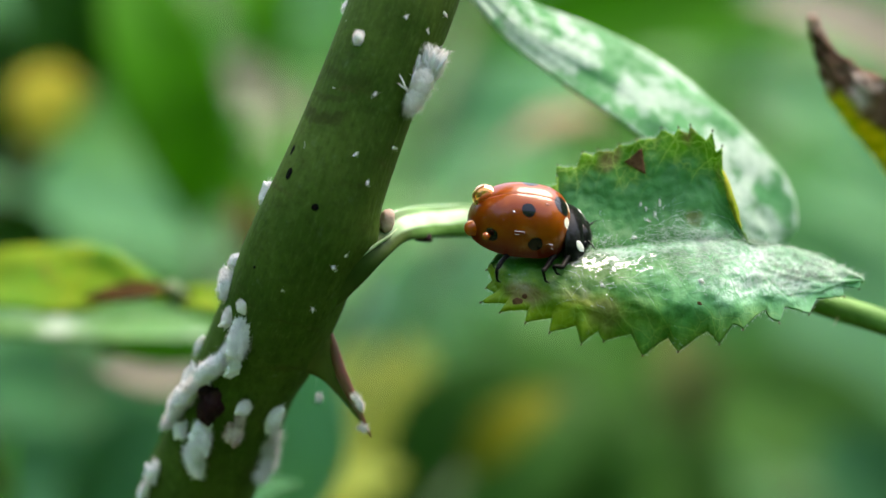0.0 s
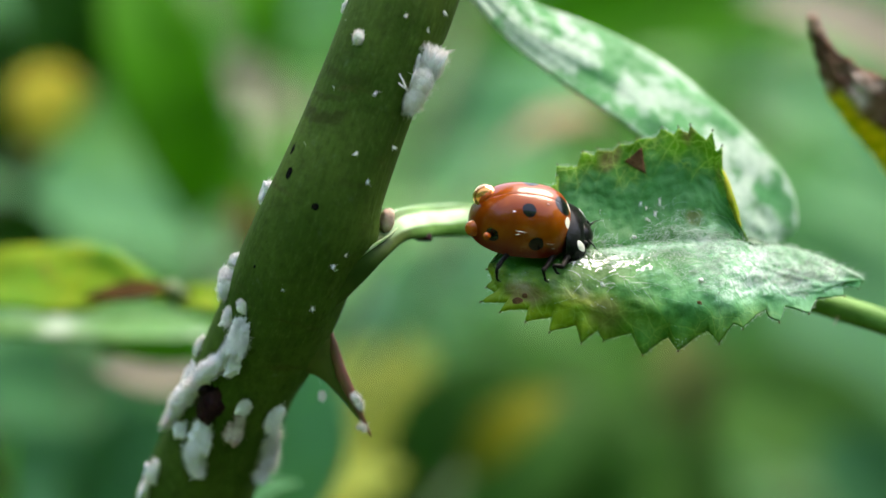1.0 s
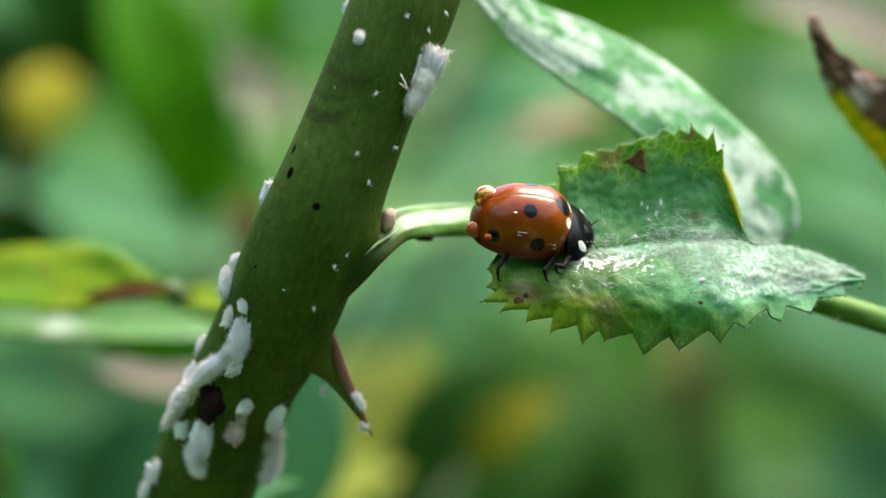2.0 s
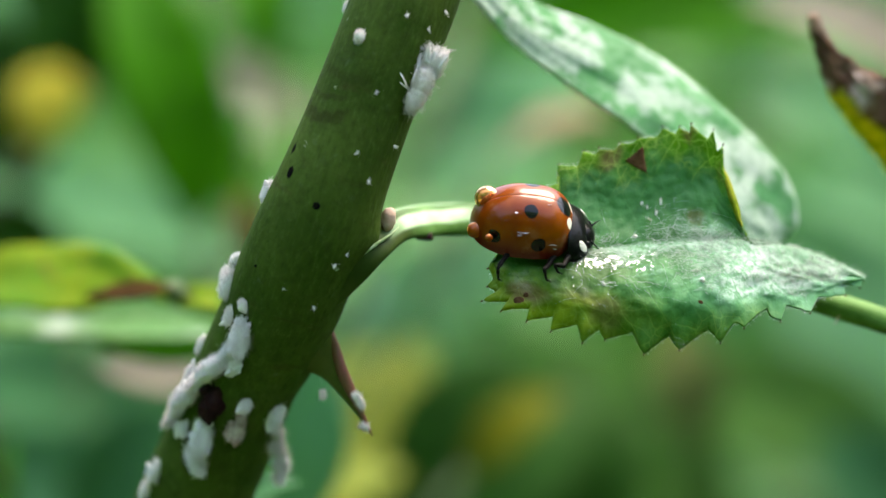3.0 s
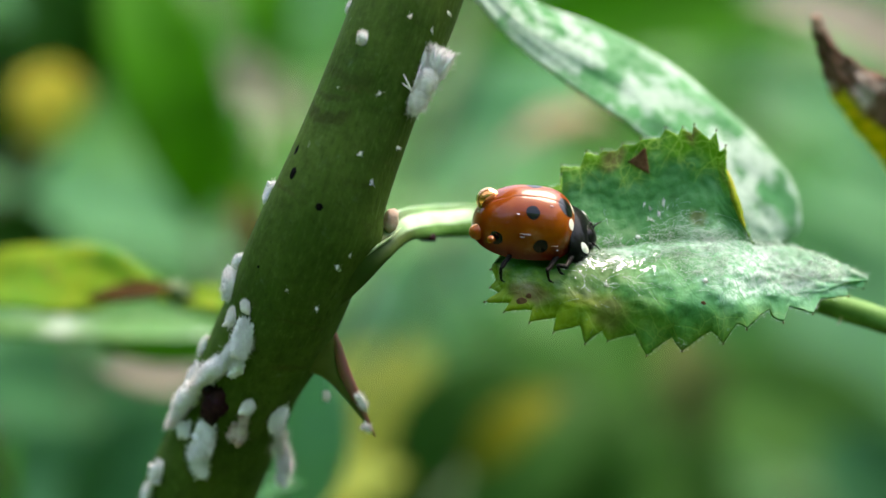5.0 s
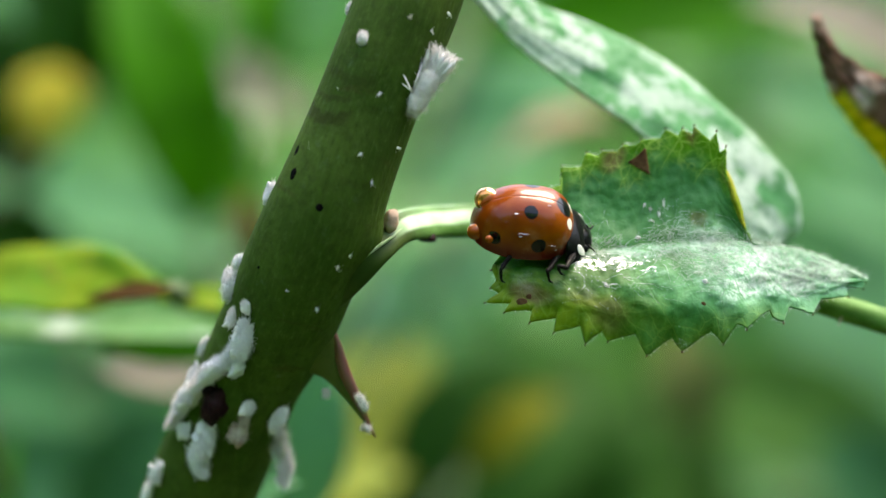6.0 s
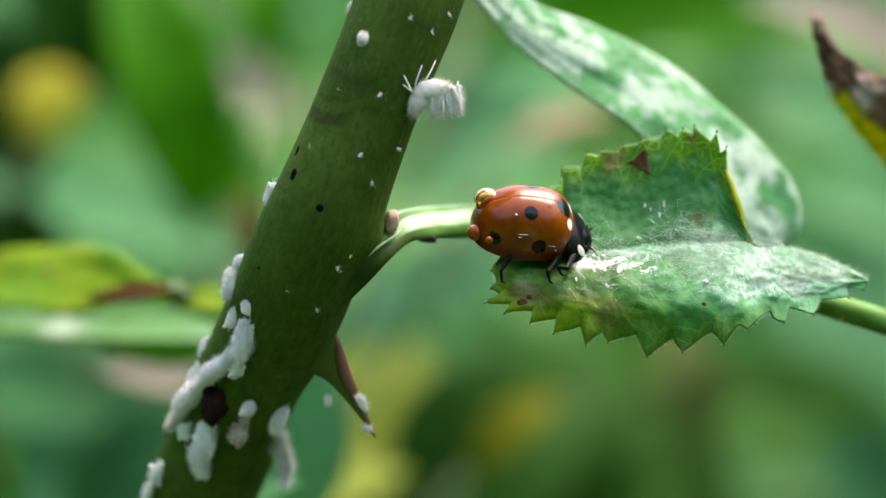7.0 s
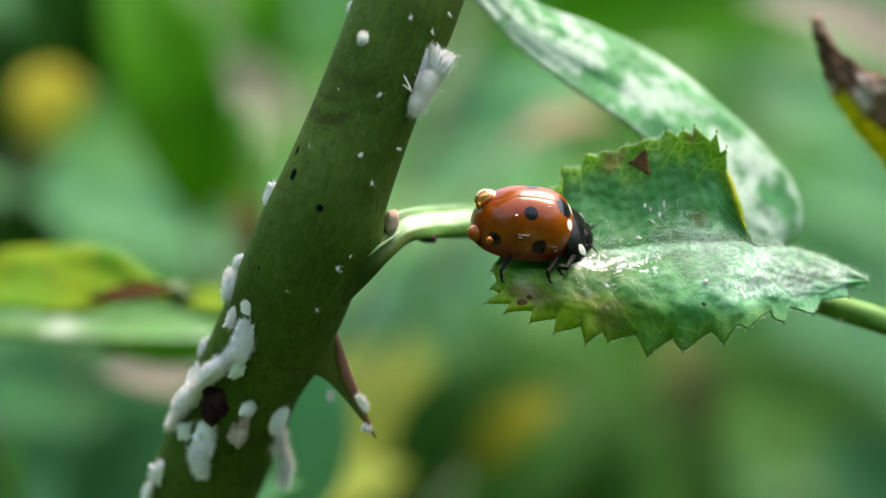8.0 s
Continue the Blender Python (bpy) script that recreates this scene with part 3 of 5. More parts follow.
def build_petiole():
    keys = [(548, 570, 0.6, 5), (584, 528, 0.2, 20), (622, 480, -0.4, 29), (658, 440, -0.2, 30), (698, 405, 2.2, 31), (740, 394, 4.6, 35), (800, 391, 7.0, 36), (870, 392, 8.5, 34), (1000, 404, 9.0, 22), (1150, 430, 8.0, 22), (1300, 478, 8.0, 22),
            (1440, 531, 7.0, 25), (1568, 572, 6.5, 25), (1760, 634, 7, 24), (2000, 696, 9, 20)]
    pts = curve_points(keys, 120)
    k = Buf()
    k.tube([at(*q[:3]) for q in pts], [(q[3] * GRID * MM * (0.9 - 0.5 * smooth01((900 - q[0]) / 150)), q[3] * GRID * MM) for q in pts], 28, (0, 1, 0))
    pet = make("petiole", k, M_PETIOLE2, CANE_THING, "pale green leaf stalk with a whitish stripe")
    m = Buf()
    m.blob(at(747, 420, 4.2), (Vector((20, 0, -1)) * GRID * MM, Vector((0, 8, 2)) * GRID * MM, Vector((0, 0, 8)) * GRID * MM), 0.3, 3000)
    make("scar", m, M_DARK, pet, "dark scar on the leaf stalk")
    b = Buf()
    b.blob(at(684, 392, 0.8), (Vector((11, 0, -9)) * GRID * MM, Vector((0, 18, 0)) * GRID * MM, Vector((9, 0, 20)) * GRID * MM), 0.22, 2200)
    make("bud", b, M_BUD, CANE_THING, "small pinkish bud in the leaf axil")
    s = Buf()
    sk = [at(704, 404, 0.6), at(690, 418, 0.3), at(665, 434, -0.75), at(640, 452, -0.9), at(615, 470, -0.95), on_cane(592, 482, 0.02)]
    s.tube(sk, [0.03 * MM, 0.09 * MM, 0.11 * MM, 0.10 * MM, 0.08 * MM, 0.03 * MM], 8)
    make("stipule_scar", s, M_PETIOLE, pet, "pale ridge where the stipule joined")
    prick = Buf()
    prick.hair(at(1485, 556, 6.2), Vector((-0.5, -0.2, -1)), 0.8 * MM, 0.12 * MM)
    make("prickle", prick, M_BUD, pet, "tiny pale prickle")


build_petiole()


def cane_seat(a, b):
    """Place on the cane's face, outward normal, and the directions round and along it."""
    p = on_cane(a, b)
    i = min(range(1, len(CANE) - 1), key=lambda q: (CANE[q][0] - p).length)
    along = (CANE[i + 1][0] - CANE[i - 1][0]).normalized()
    out = p - CANE[i][0]
    out = (out - along * out.dot(along)).normalized()
    return CANE[i][0] + along * (p - CANE[i][0]).dot(along) + out * CANE[i][1], out, along.cross(out), along


def build_lenticels():
    for a, b, w, h in ((558, 367, 6.5, 7.5), (513, 309, 7, 12), (519, 272, 6, 18), (452, 473, 2.5, 3)):
        p, out, side, along = cane_seat(a, b)
        k = Buf()
        k.blob(p, (side * (w * GRID * MM), out * (1.1 * GRID * MM), along * (h * GRID * MM)), 0.25, 2500, 8, 12)
        make("lenticel", k, M_BLACKSPOT, CANE_THING)


build_lenticels()


# ---- the serrated leaflet ----
L_A = [868, 900, 940, 985, 1000, 1040, 1100, 1150, 1200, 1255, 1278, 1296, 1325, 1400, 1450, 1490, 1528]
L_MID = [467, 452, 446, 446, 446, 444, 438, 432, 428, 426, 426, 427, 430, 441, 455, 473, 494]
L_DEPTH = [-0.4, -0.2, -0.2, -0.2, -0.2, 0.0, 0.3, 0.5, 0.6, 0.8, 1.0, 1.2, 1.6, 2.4, 2.8, 3.0, 3.0]
# the line of the notches along each margin: part of the way along the midrib, then right and down on the sheet
LOW_EDGE = np.array([(0.0, 870, 468), (0.02, 872, 486), (0.05, 872, 510), (0.075, 884, 531), (0.11, 915, 541), (0.16, 960, 556), (0.22, 1010, 573), (0.30, 1065, 587), (0.39, 1125, 591),
                     (0.48, 1185, 597), (0.58, 1250, 586), (0.66, 1300, 573), (0.72, 1342, 551), (0.81, 1400, 541), (0.90, 1462, 524), (0.96, 1500, 503), (1.0, 1527, 494)])
HIGH_EDGE = np.array([(0.0, 870, 466), (0.08, 925, 385), (0.13, 957, 338), (0.165, 985, 327), (0.185, 990, 302), (0.225, 1020, 298), (0.245, 1031, 280), (0.30, 1070, 273), (0.36, 1110, 259),
                      (0.42, 1150, 247), (0.47, 1180, 240), (0.52, 1215, 238), (0.57, 1248, 247), (0.595, 1264, 262), (0.61, 1270, 285), (0.64, 1285, 322), (0.66, 1297, 360), (0.68, 1311, 400),
                      (0.70, 1327, 436), (0.80, 1398, 462), (1.0, 1527, 497)])
# teeth: place along the midrib, and how far the tip stands out right and down from that line
LOW_TEETH = ((0.012, -8, -1), (0.045, -10, 2), (0.072, -30, 6), (0.10, -20, 13), (0.145, -16, 18), (0.195, -16, 21), (0.25, -2, 29), (0.305, 0, 15), (0.405, 2, 37),
             (0.50, 2, 26), (0.61, 4, 26), (0.675, 4, 14), (0.765, 8, 24), (0.85, 4, 22), (0.93, 12, 10), (0.975, 9, 10))
HIGH_TEETH = ((0.187, -4, -6), (0.247, -1, -9), (0.285, -1, -9), (0.335, 2, -8), (0.385, 0, -6), (0.455, 0, -13), (0.50, 0, -10), (0.535, -3, -17), (0.585, 3, -22), (0.606, 9, -18))


def tooth(u, teeth, back):
    """How far the margin stands out at u: steep on one flank of each tooth, shallow on the other."""
    for i, (tip, dx, dy) in enumerate(teeth):
        share = 0.74 if tip < back else 0.34
        lo = teeth[i - 1][0] + (tip - teeth[i - 1][0]) * share if i else tip - 0.02
        hi = tip + (teeth[i + 1][0] - tip) * share if i + 1 < len(teeth) else tip + 0.02
        if lo <= u <= hi:
            f = (u - lo) / (tip - lo) if u < tip else (hi - u) / (hi - tip)
            f = max(f, 0.0) ** 1.15
            return dx * f, dy * f
    return 0.0, 0.0


def leaflet_point(u, v):
    """u runs along the midrib, v across: -1 is the near lower margin, 1 the raised far one."""
    a = 868 + 660 * u
    mid, depth = np.interp(a, L_A, L_MID), np.interp(a, L_A, L_DEPTH)
    w = abs(v)
    rag = smooth01((w - 0.80) / 0.20)
    low = v <= 0
    edge = LOW_EDGE if low else HIGH_EDGE
    dx, dy = tooth(u, LOW_TEETH if low else HIGH_TEETH, 0.68)
    # small nicks between the large teeth
    nick = 2.2 * noise.noise(Vector((u * 95, 3.0 if low else 8.0, 0)))
    ea, eb = np.interp(u, edge[:, 0], edge[:, 1]), np.interp(u, edge[:, 0], edge[:, 2])
    pa = a + (ea - a) * w + rag * dx
    if low:
        reach = (eb - mid) * w
        lean = 52 - 14 * smooth01((u - 0.35) / 0.5)
        sag = 10 * math.sin(math.pi * w) * smooth01((u - 0.1) * 3)
        b = mid + reach + rag * (dy + nick) + sag * 0.35
        dd = -(reach + rag * dy * 0.6) * GRID * math.tan(radians(lean)) * (1 - (0.32 * w + 0.27 * w * w) * (1 - 0.75 * smooth01((u - 0.5) / 0.3))) - sag * GRID * 0.5
        rip = noise.noise(Vector((u * 16, w * 4, 0.3))) * 0.16 + noise.noise(Vector((u * 40, w * 10, 2))) * 0.07
        d = depth + dd + rip + 0.12 * rag * math.sin(u * 43)
        # sharper folds run out towards the far end
        far = smooth01((u - 0.42) / 0.25) * smooth01((1 - u) * 8)
        q = (u - 0.42 * w) * 10.5 + 0.5 * noise.noise(Vector((u * 8, w * 5, 4)))
        d -= 0.10 * far * min(1.0, w * 5) * (1 - 0.6 * w) * (1 - abs(2 * (q - math.floor(q)) - 1)) ** 1.6
    else:
        reach = (mid - eb) * w
        b = mid - reach + rag * (dy + nick) + 5 * math.sin(math.pi * w) * math.sin(u * 21)
        lean = np.interp(a, [985, 1040, 1100, 1255], [46, 38, 32, 26])
        d = depth + abs(reach) * GRID * math.tan(radians(lean + 4 - 16 * w)) + 2.2 * w * smooth01((u - 0.69) * 12)
        d += noise.noise(Vector((u * 15, w * 4, 7.3))) * 0.2 + noise.noise(Vector((u * 42, w * 12, 5))) * 0.07
    # quilted between side veins, grooved along the midrib
    s = (u - 0.2 * w) * 9.0
    s = abs(s - math.floor(s) - 0.5)
    d -= 0.045 * math.cos(s * 2 * math.pi) * min(1, w * 4) * (1 - 0.5 * w)
    d += 0.07 * math.exp(-(w / 0.05) ** 2)
    return pa, b, d


def leaflet_spot(u, v, lift=0.0):
    a, b, d = leaflet_point(u, v)
    return at(a, b, d - lift)


def build_leaflet():
    k = Buf()
    nu, nv = 440, 105
    pts, uvs = [], []
    for i in range(nu):
        for j in range(nv):
            u, v = i / (nu - 1), j / (nv - 1) * 2 - 1
            pts.append(leaflet_spot(u, v))
            uvs.append((u, v * 0.5 + 0.5))
    k.sheet(pts, nu, nv, uvs)
    leaf = make("leaflet", k, M_LEAFLET, CANE_THING, "serrated green leaflet powdered with white mildew", thick=0.00012)
    # bristle tips on the teeth
    tips = Buf()
    for side, teeth in ((-1, LOW_TEETH), (1, HIGH_TEETH)):
        for u, dx, dy in teeth:
            p, q = leaflet_spot(u, side), leaflet_spot(u, side * 0.9)
            out = (p - q).normalized()
            tips.blob(p + out * 0.10 * MM, [Vector(e) * 0.055 * MM for e in ((1, 0, 0), (0, 1, 0), (0, 0, 1))], 0.2, 4000, 5, 6)
            tips.hair(p, out, 0.16 * MM, 0.05 * MM)
    make("tooth_tips", tips, M_DEAD, leaf, "dark bristle tips of the teeth")
    # dead three-cornered patch
    patch = Buf()
    ring = [(0.352, 0.86), (0.400, 0.93), (0.412, 0.69)]
    n = 9
    pts = []
    for i in range(n):
        for j in range(n):
            s, t = i / (n - 1), j / (n - 1)
            e0 = [ring[0][c] * (1 - s) + ring[1][c] * s for c in (0, 1)]
            e1 = [ring[0][c] * (1 - s) + ring[2][c] * s for c in (0, 1)]
            pts.append(leaflet_spot(e0[0] * (1 - t) + e1[0] * t, e0[1] * (1 - t) + e1[1] * t, 0.13 + 0.03 * noise.noise(Vector((s * 5, t * 5, 0)))))
    patch.sheet(pts, n, n)
    make("dead_patch", patch, M_DEAD, leaf, "three-cornered dead brown patch", thick=0.00005)
    # withered yellow margin where the raised half ends
    strip = Buf()
    keys = [(1272, 272), (1284, 305), (1299, 345), (1312, 385), (1318, 404)]
    pts = []
    for i in range(25):
        f = i / 24 * 4
        j = min(int(f), 3)
        a, b = (keys[j][c] * (1 - f + j) + keys[j + 1][c] * (f - j) for c in (0, 1))
        half = 6.5 * math.sin(math.pi * (0.03 + 0.94 * i / 24))
        for s in range(9):
            c = s / 4 - 1
            pts.append(at(a - 7 + c * half * 0.9 + 0.6 * math.sin(i * 0.9), b - c * half * 0.35, 0.7 + (405 - b) * 0.0145 + 0.25 * (c * c) + 0.08 * math.sin(i * 1.3 + c)))
    strip.sheet(pts, 25, 9)
    make("withered_margin", strip, M_WITHER, leaf, "withered yellow margin", thick=0.00004)
    # white down of the mildew
    fuzz = Buf()
    rnd = random.Random(5)
    for _ in range(32000):
        u, v = rnd.random(), rnd.uniform(-1, 1)
        p = leaflet_spot(u, v)
        want = 0.1 * smooth01((v + 0.8) * 2) + 1.0 * smooth01((u - 0.4) * 2.2) * smooth01((v + 0.45 + u * 0.5) * 3) + 0.8 * math.exp(-(v / 0.16) ** 2) * smooth01((u - 0.2) * 6)
        if v > 0.08:
            want *= 0.3
        if v < -0.75 and u < 0.75 or (v > 0.55):
            want *= 0.15
        if noise.noise(p * 420) + 0.5 * noise.noise(p * 1100) + want * 0.6 - 0.5 < rnd.random() * 0.35:
            continue
        d = Vector((rnd.uniform(-1, 1), -0.7, 0.7 + rnd.uniform(-0.6, 0.6)))
        fuzz.hair(p, d, rnd.uniform(0.12, 0.45) * MM, rnd.uniform(0.007, 0.015) * MM, Vector((rnd.uniform(-1, 1), rnd.uniform(-0.5, 0.5), rnd.uniform(-1, 0.4))) * 0.7, 3, 2)
    # long cottony threads that lie along the blade
    for _ in range(14000):
        u, v = rnd.uniform(0.2, 0.93), rnd.uniform(-0.92, 0.75)
        p = leaflet_spot(u, v, 0.03)
        want = smooth01((u - 0.3) * 1.9) * (1.0 - 0.7 * smooth01((-v - 0.25 - 0.55 * u) * 4)) + 0.7 * math.exp(-(v / 0.14) ** 2)
        if v > 0.06:
            want *= 0.5 * smooth01((0.75 - v) * 2)
        if noise.noise(p * 330) + 0.4 * noise.noise(p * 900) + want * 0.75 - 0.62 < rnd.random() * 0.4:
            continue
        along = (leaflet_spot(min(u + 0.02, 1), v) - leaflet_spot(u - 0.02, v)).normalized()
        over = (leaflet_spot(u, v + 0.05) - leaflet_spot(u, v - 0.05)).normalized()
        out = along.cross(over)
        out = out if out.y < 0 else -out
        spin = rnd.gauss(-0.5 if v < 0 else 0.9, 0.55)
        d = along * math.cos(spin) + over * math.sin(spin) + out * rnd.uniform(0.0, 0.22)
        fuzz.hair(p, d, rnd.uniform(0.3, 1.2) * MM, rnd.uniform(0.007, 0.014) * MM, (over * rnd.uniform(-0.5, 0.5) - out * 0.2), 3, 4)
    for _ in range(2600):
        u, v = rnd.uniform(0.24, 0.62), rnd.gauss(-0.1, 0.16)
        p = leaflet_spot(u, v, 0.04)
        if noise.noise(p * 500) < rnd.uniform(-0.5, 0.25):
            continue
        d = Vector((rnd.uniform(-1, 1), rnd.uniform(-0.5, 0.0), rnd.uniform(-0.3, 0.6)))
        fuzz.hair(p, d, rnd.uniform(0.4, 1.1) * MM, rnd.uniform(0.006, 0.011) * MM, Vector((rnd.uniform(-0.8, 0.8), rnd.uniform(-0.2, 0.5), rnd.uniform(-0.9, -0.1))), 3, 5)
    # short fringe along both margins
    for _ in range(1500):
        u, v = rnd.uniform(0.02, 0.96), rnd.choice((-1.0, 1.0))
        if v > 0 and u > 0.62:
            continue
        p, q = leaflet_spot(u, v), leaflet_spot(u, v * 0.92)
        fuzz.hair(p, (p - q).normalized() + Vector((rnd.uniform(-1, 1), rnd.uniform(-0.5, 0.5), rnd.uniform(-0.5, 0.5))), rnd.uniform(0.08, 0.3) * MM, rnd.uniform(0.005, 0.009) * MM, None, 3, 2)
    tagged(make("mildew_down", fuzz, M_DOWN, leaf, "fine white mildew down"), kind="stuff")
    return leaf


LEAFLET = build_leaflet()


# ---- plain leaves ----
def blade(base, tip, width, facing, curl=0.15, fold=0.2, wave=0.0, peak=0.42, nu=40, nv=17, seed=0.0, droop=0.0, teeth=0.0, bow=0.0):
    """A leaf blade from base to tip (world points); width in metres; facing is the side that its face turns to."""
    k = Buf()
    x = tip - base
    length = x.length
    x.normalize()
    f = Vector(facing)
    z = (f - x * f.dot(x)).normalized()
    y = z.cross(x)
    pts, uvs = [], []
    for i in range(nu):
        u = i / (nu - 1)
        s = u / peak if u < peak else (1 - u) / (1 - peak)
        wd = width * 0.5 * math.sin(math.pi * 0.5 * min(max(s, 0.0), 1.0)) ** 0.8
        for j in range(nv):
            v = j / (nv - 1) * 2 - 1
            w = abs(v)
            e = wd * v * (1 + teeth * (abs((u * 17) % 1 - 0.5) - 0.25) * w ** 4)
            lift = fold * wd * w + curl * length * (4 * u * (1 - u) - 0.5) - droop * length * u * u
            lift += wave * width * math.sin(u * 11 + v * 1.5 + seed) * w * 0.5
            lift += 0.02 * width * noise.noise(Vector((u * 9 + seed, v * 3, seed)))
            pts.append(base + x * (u * length) + y * (e + bow * 4 * u * (1 - u)) + z * lift)
            uvs.append((u, v * 0.5 + 0.5))
    k.sheet(pts, nu, nv, uvs)
    return k


def grid_width(w, d):
    return w * GRID * (1 + d / EYE) * MM


def ribbon(keys, n, nv, depth, ragged=0.035):
    """A blade along a curved midrib of keys (right, down, depth, half width); depth(u, v, half) bends it."""
    line = curve_points(keys, n)
    k = Buf()
    pts, uvs = [], []
    for i, c in enumerate(line):
        u = i / (n - 1)
        e, f = line[max(i - 1, 0)], line[min(i + 1, n - 1)]
        t = np.array((f[0] - e[0], f[1] - e[1]))
        t = t / np.linalg.norm(t)
        for j in range(nv):
            v = j / (nv - 1) * 2 - 1
            x = v * max(c[3], 0.5) * (1 + ragged * noise.noise(Vector((u * 14, math.copysign(3, v), 0))))
            pts.append(at(c[0] + t[1] * x, c[1] - t[0] * x, c[2] + depth(u, v, c[3])))
            uvs.append((u, v * 0.5 + 0.5))
    k.sheet(pts, n, nv, uvs)
    return k


def build_back_leaf():
    keys = [(775, -75, 6, 14), (862, -14, 8, 30), (922, 40, 9, 40), (1034, 104, 10, 58), (1139, 166, 10, 64), (1195, 212, 10, 65), (1254, 270, 10, 70), (1303, 321, 10, 71), (1338, 362, 10, 68),
            (1358, 396, 10, 55), (1366, 420, 10, 38), (1369, 437, 10, 3)]

    def bend(u, v, half):
        return -0.45 * (1 - v * v) + 1.9 * v * half / 65 + 0.3 * noise.noise(Vector((u * 9, v * 2.2, 1.5))) + 0.04 * math.exp(-((v + 0.12) / 0.06) ** 2)

    make("leaf", ribbon(keys, 90, 41, bend), M_BACK, CANE_THING, "long pale green leaf mottled with mildew", thick=0.00025)


build_back_leaf()

# ---- the ladybird ----
BUG = Matrix.Translation(at(918, 399, 0.0)) @ pose(0, 0, 0, 0, 6, 0) @ pose(0, 0, 0, 44, 0, 0)
BUG_IN = BUG.inverted()


def bug_spot(a, b, d):
    return BUG_IN @ at(a, b, d)


def build_ladybird():
    bug = new("ladybird")
    bug.empty_display_size = 0.002
    bug.matrix_basis = BUG
    tagged(bug, "shiny orange-red ladybird with black spots feeding on the leaflet", "ladybird")
    # wing cases: two halves that meet along the back
    for side in (-1, 1):
        k = Buf()
        nu, nv = 72, 40
        pts = []
        for i in range(nu):
            t = math.pi * i / (nu - 1)
            x = -math.cos(t) * 2.95
            power = 1.95 if t < math.pi / 2 else 3.4
            xx = abs(math.cos(t))
            ring = max(1 - xx ** power, 0.0) ** (1 / 2.25)
            for j in range(nv):
                g = math.pi * 0.5 * j / (nv - 1)
                yy, zz = math.sin(g), math.cos(g)
                s = (abs(yy) ** 2.25 + abs(zz) ** 2.0) ** -0.46
                y = 2.36 * ring * yy * s
                z = 2.45 * max(1 - xx ** power, 0.0) ** 0.5 * zz * s
                # the rim flares a little and turns under
                rim = smooth01((j / (nv - 1) - 0.86) / 0.14)
                y += 0.10 * rim * ring
                z -= 0.12 * rim
                seam = math.exp(-(y / 0.035) ** 2)
                pts.append(Vector((x, side * (y + 0.005), z - 0.016 * seam)) * MM)
        if side < 0:
            k.sheet(pts, nu, nv)
        else:
            k.sheet([pts[i * nv + nv - 1 - j] for i in range(nu) for j in range(nv)], nu, nv)
        make("wing_case", k, M_SHELL, bug, local=True)
    # belly
    k = Buf()
    k.blob(Vector((0.1, 0, 0.05)) * MM, (Vector((2.75, 0, 0)) * MM, Vector((0, 2.25, 0)) * MM, Vector((0, 0, 0.55)) * MM), 0.03, 2500, 14, 24)
    make("belly", k, M_BLACK, bug, "black underside", local=True)
    # neck shield, hood over the head

    def hood(q, g):
        half = 1.98 * (1 - 0.36 * q ** 2.4)
        tall = 1.42 * (1 - 0.22 * q) * math.sqrt(max(1 - (q * 0.985) ** 3.6, 0.0))
        x = 2.60 + 1.28 * q + 0.10 * (1 - math.cos(g)) * (1 - q) - 0.12 * (1 - math.cos(g)) * q
        return Vector((x, half * math.sin(g), -0.40 + tall * max(math.cos(g), 0.0) ** 0.75 - 0.25 * q))

    pro = Buf()
    nu, nv = 26, 40
    pro.sheet([hood(i / (nu - 1), math.pi * (j / (nv - 1)) - math.pi / 2) * MM for i in range(nu) for j in range(nv)], nu, nv)
    shield = make("neck_shield", pro, M_BLACK, bug, "glossy black neck shield", local=True, thick=0.00012)
    for side in (-1, 1):
        k = Buf()
        pts = []
        n = 14
        for i in range(n):
            for j in range(n):
                # a rounded, slanting lozenge
                x, y = i / (n - 1) * 2 - 1, j / (n - 1) * 2 - 1
                x, y = x * math.sqrt(1 - y * y * 0.45), y * math.sqrt(1 - x * x * 0.45)
                q = 0.72 + 0.19 * x + 0.05 * y
                g = side * (0.92 + 0.21 * y + 0.06 * x)
                p = hood(q, g)
                pts.append((p + (p - Vector((2.7, 0, -0.6))).normalized() * 0.085) * MM)
        k.sheet(pts, n, n)
        make("pale_mark", k, M_IVORY, shield, "ivory corner mark", local=True, thick=0.00003)
    head = Buf()
    head.blob(Vector((3.45, 0, -0.35)) * MM, (Vector((0.75, 0, -0.25)) * MM, Vector((0, 1.05, 0)) * MM, Vector((0.2, 0, 0.75)) * MM), 0.04, 2500, 14, 20)
    for side in (-1, 1):
        head.blob(Vector((3.75, side * 0.85, -0.15)) * MM, [Vector(e) * 0.24 * MM for e in ((1, 0, 0), (0, 1, 0), (0, 0, 1))], 0, 1, 8, 10)
        head.hair(Vector((3.95, side * 0.6, -0.1)) * MM, Vector((0.55, side * 0.8, 0.35)), 0.85 * MM, 0.07 * MM, Vector((0.1, 0, -0.4)), 6, 5)
        head.hair(Vector((4.0, side * 0.3, -0.75)) * MM, Vector((0.5, side * 0.3, -0.9)), 0.5 * MM, 0.08 * MM, None, 6, 3)
    make("head", head, M_BLACK, shield, "black head with short feelers", local=True)
    # legs: three towards the viewer, three beyond
    near = (((915, 446, -1.0), (886, 460, -2.4), (879, 478, -2.5), (880, 496, -2.25), (884, 499, -2.3)),
            ((990, 452, -1.4), (966, 463, -2.7), (961, 478, -2.8), (965, 497, -2.3), (970, 500, -2.35)),
            ((1012, 456, -1.2), (996, 468, -2.2), (979, 470, -2.4), (985, 484, -2.1), (990, 486, -2.1)))
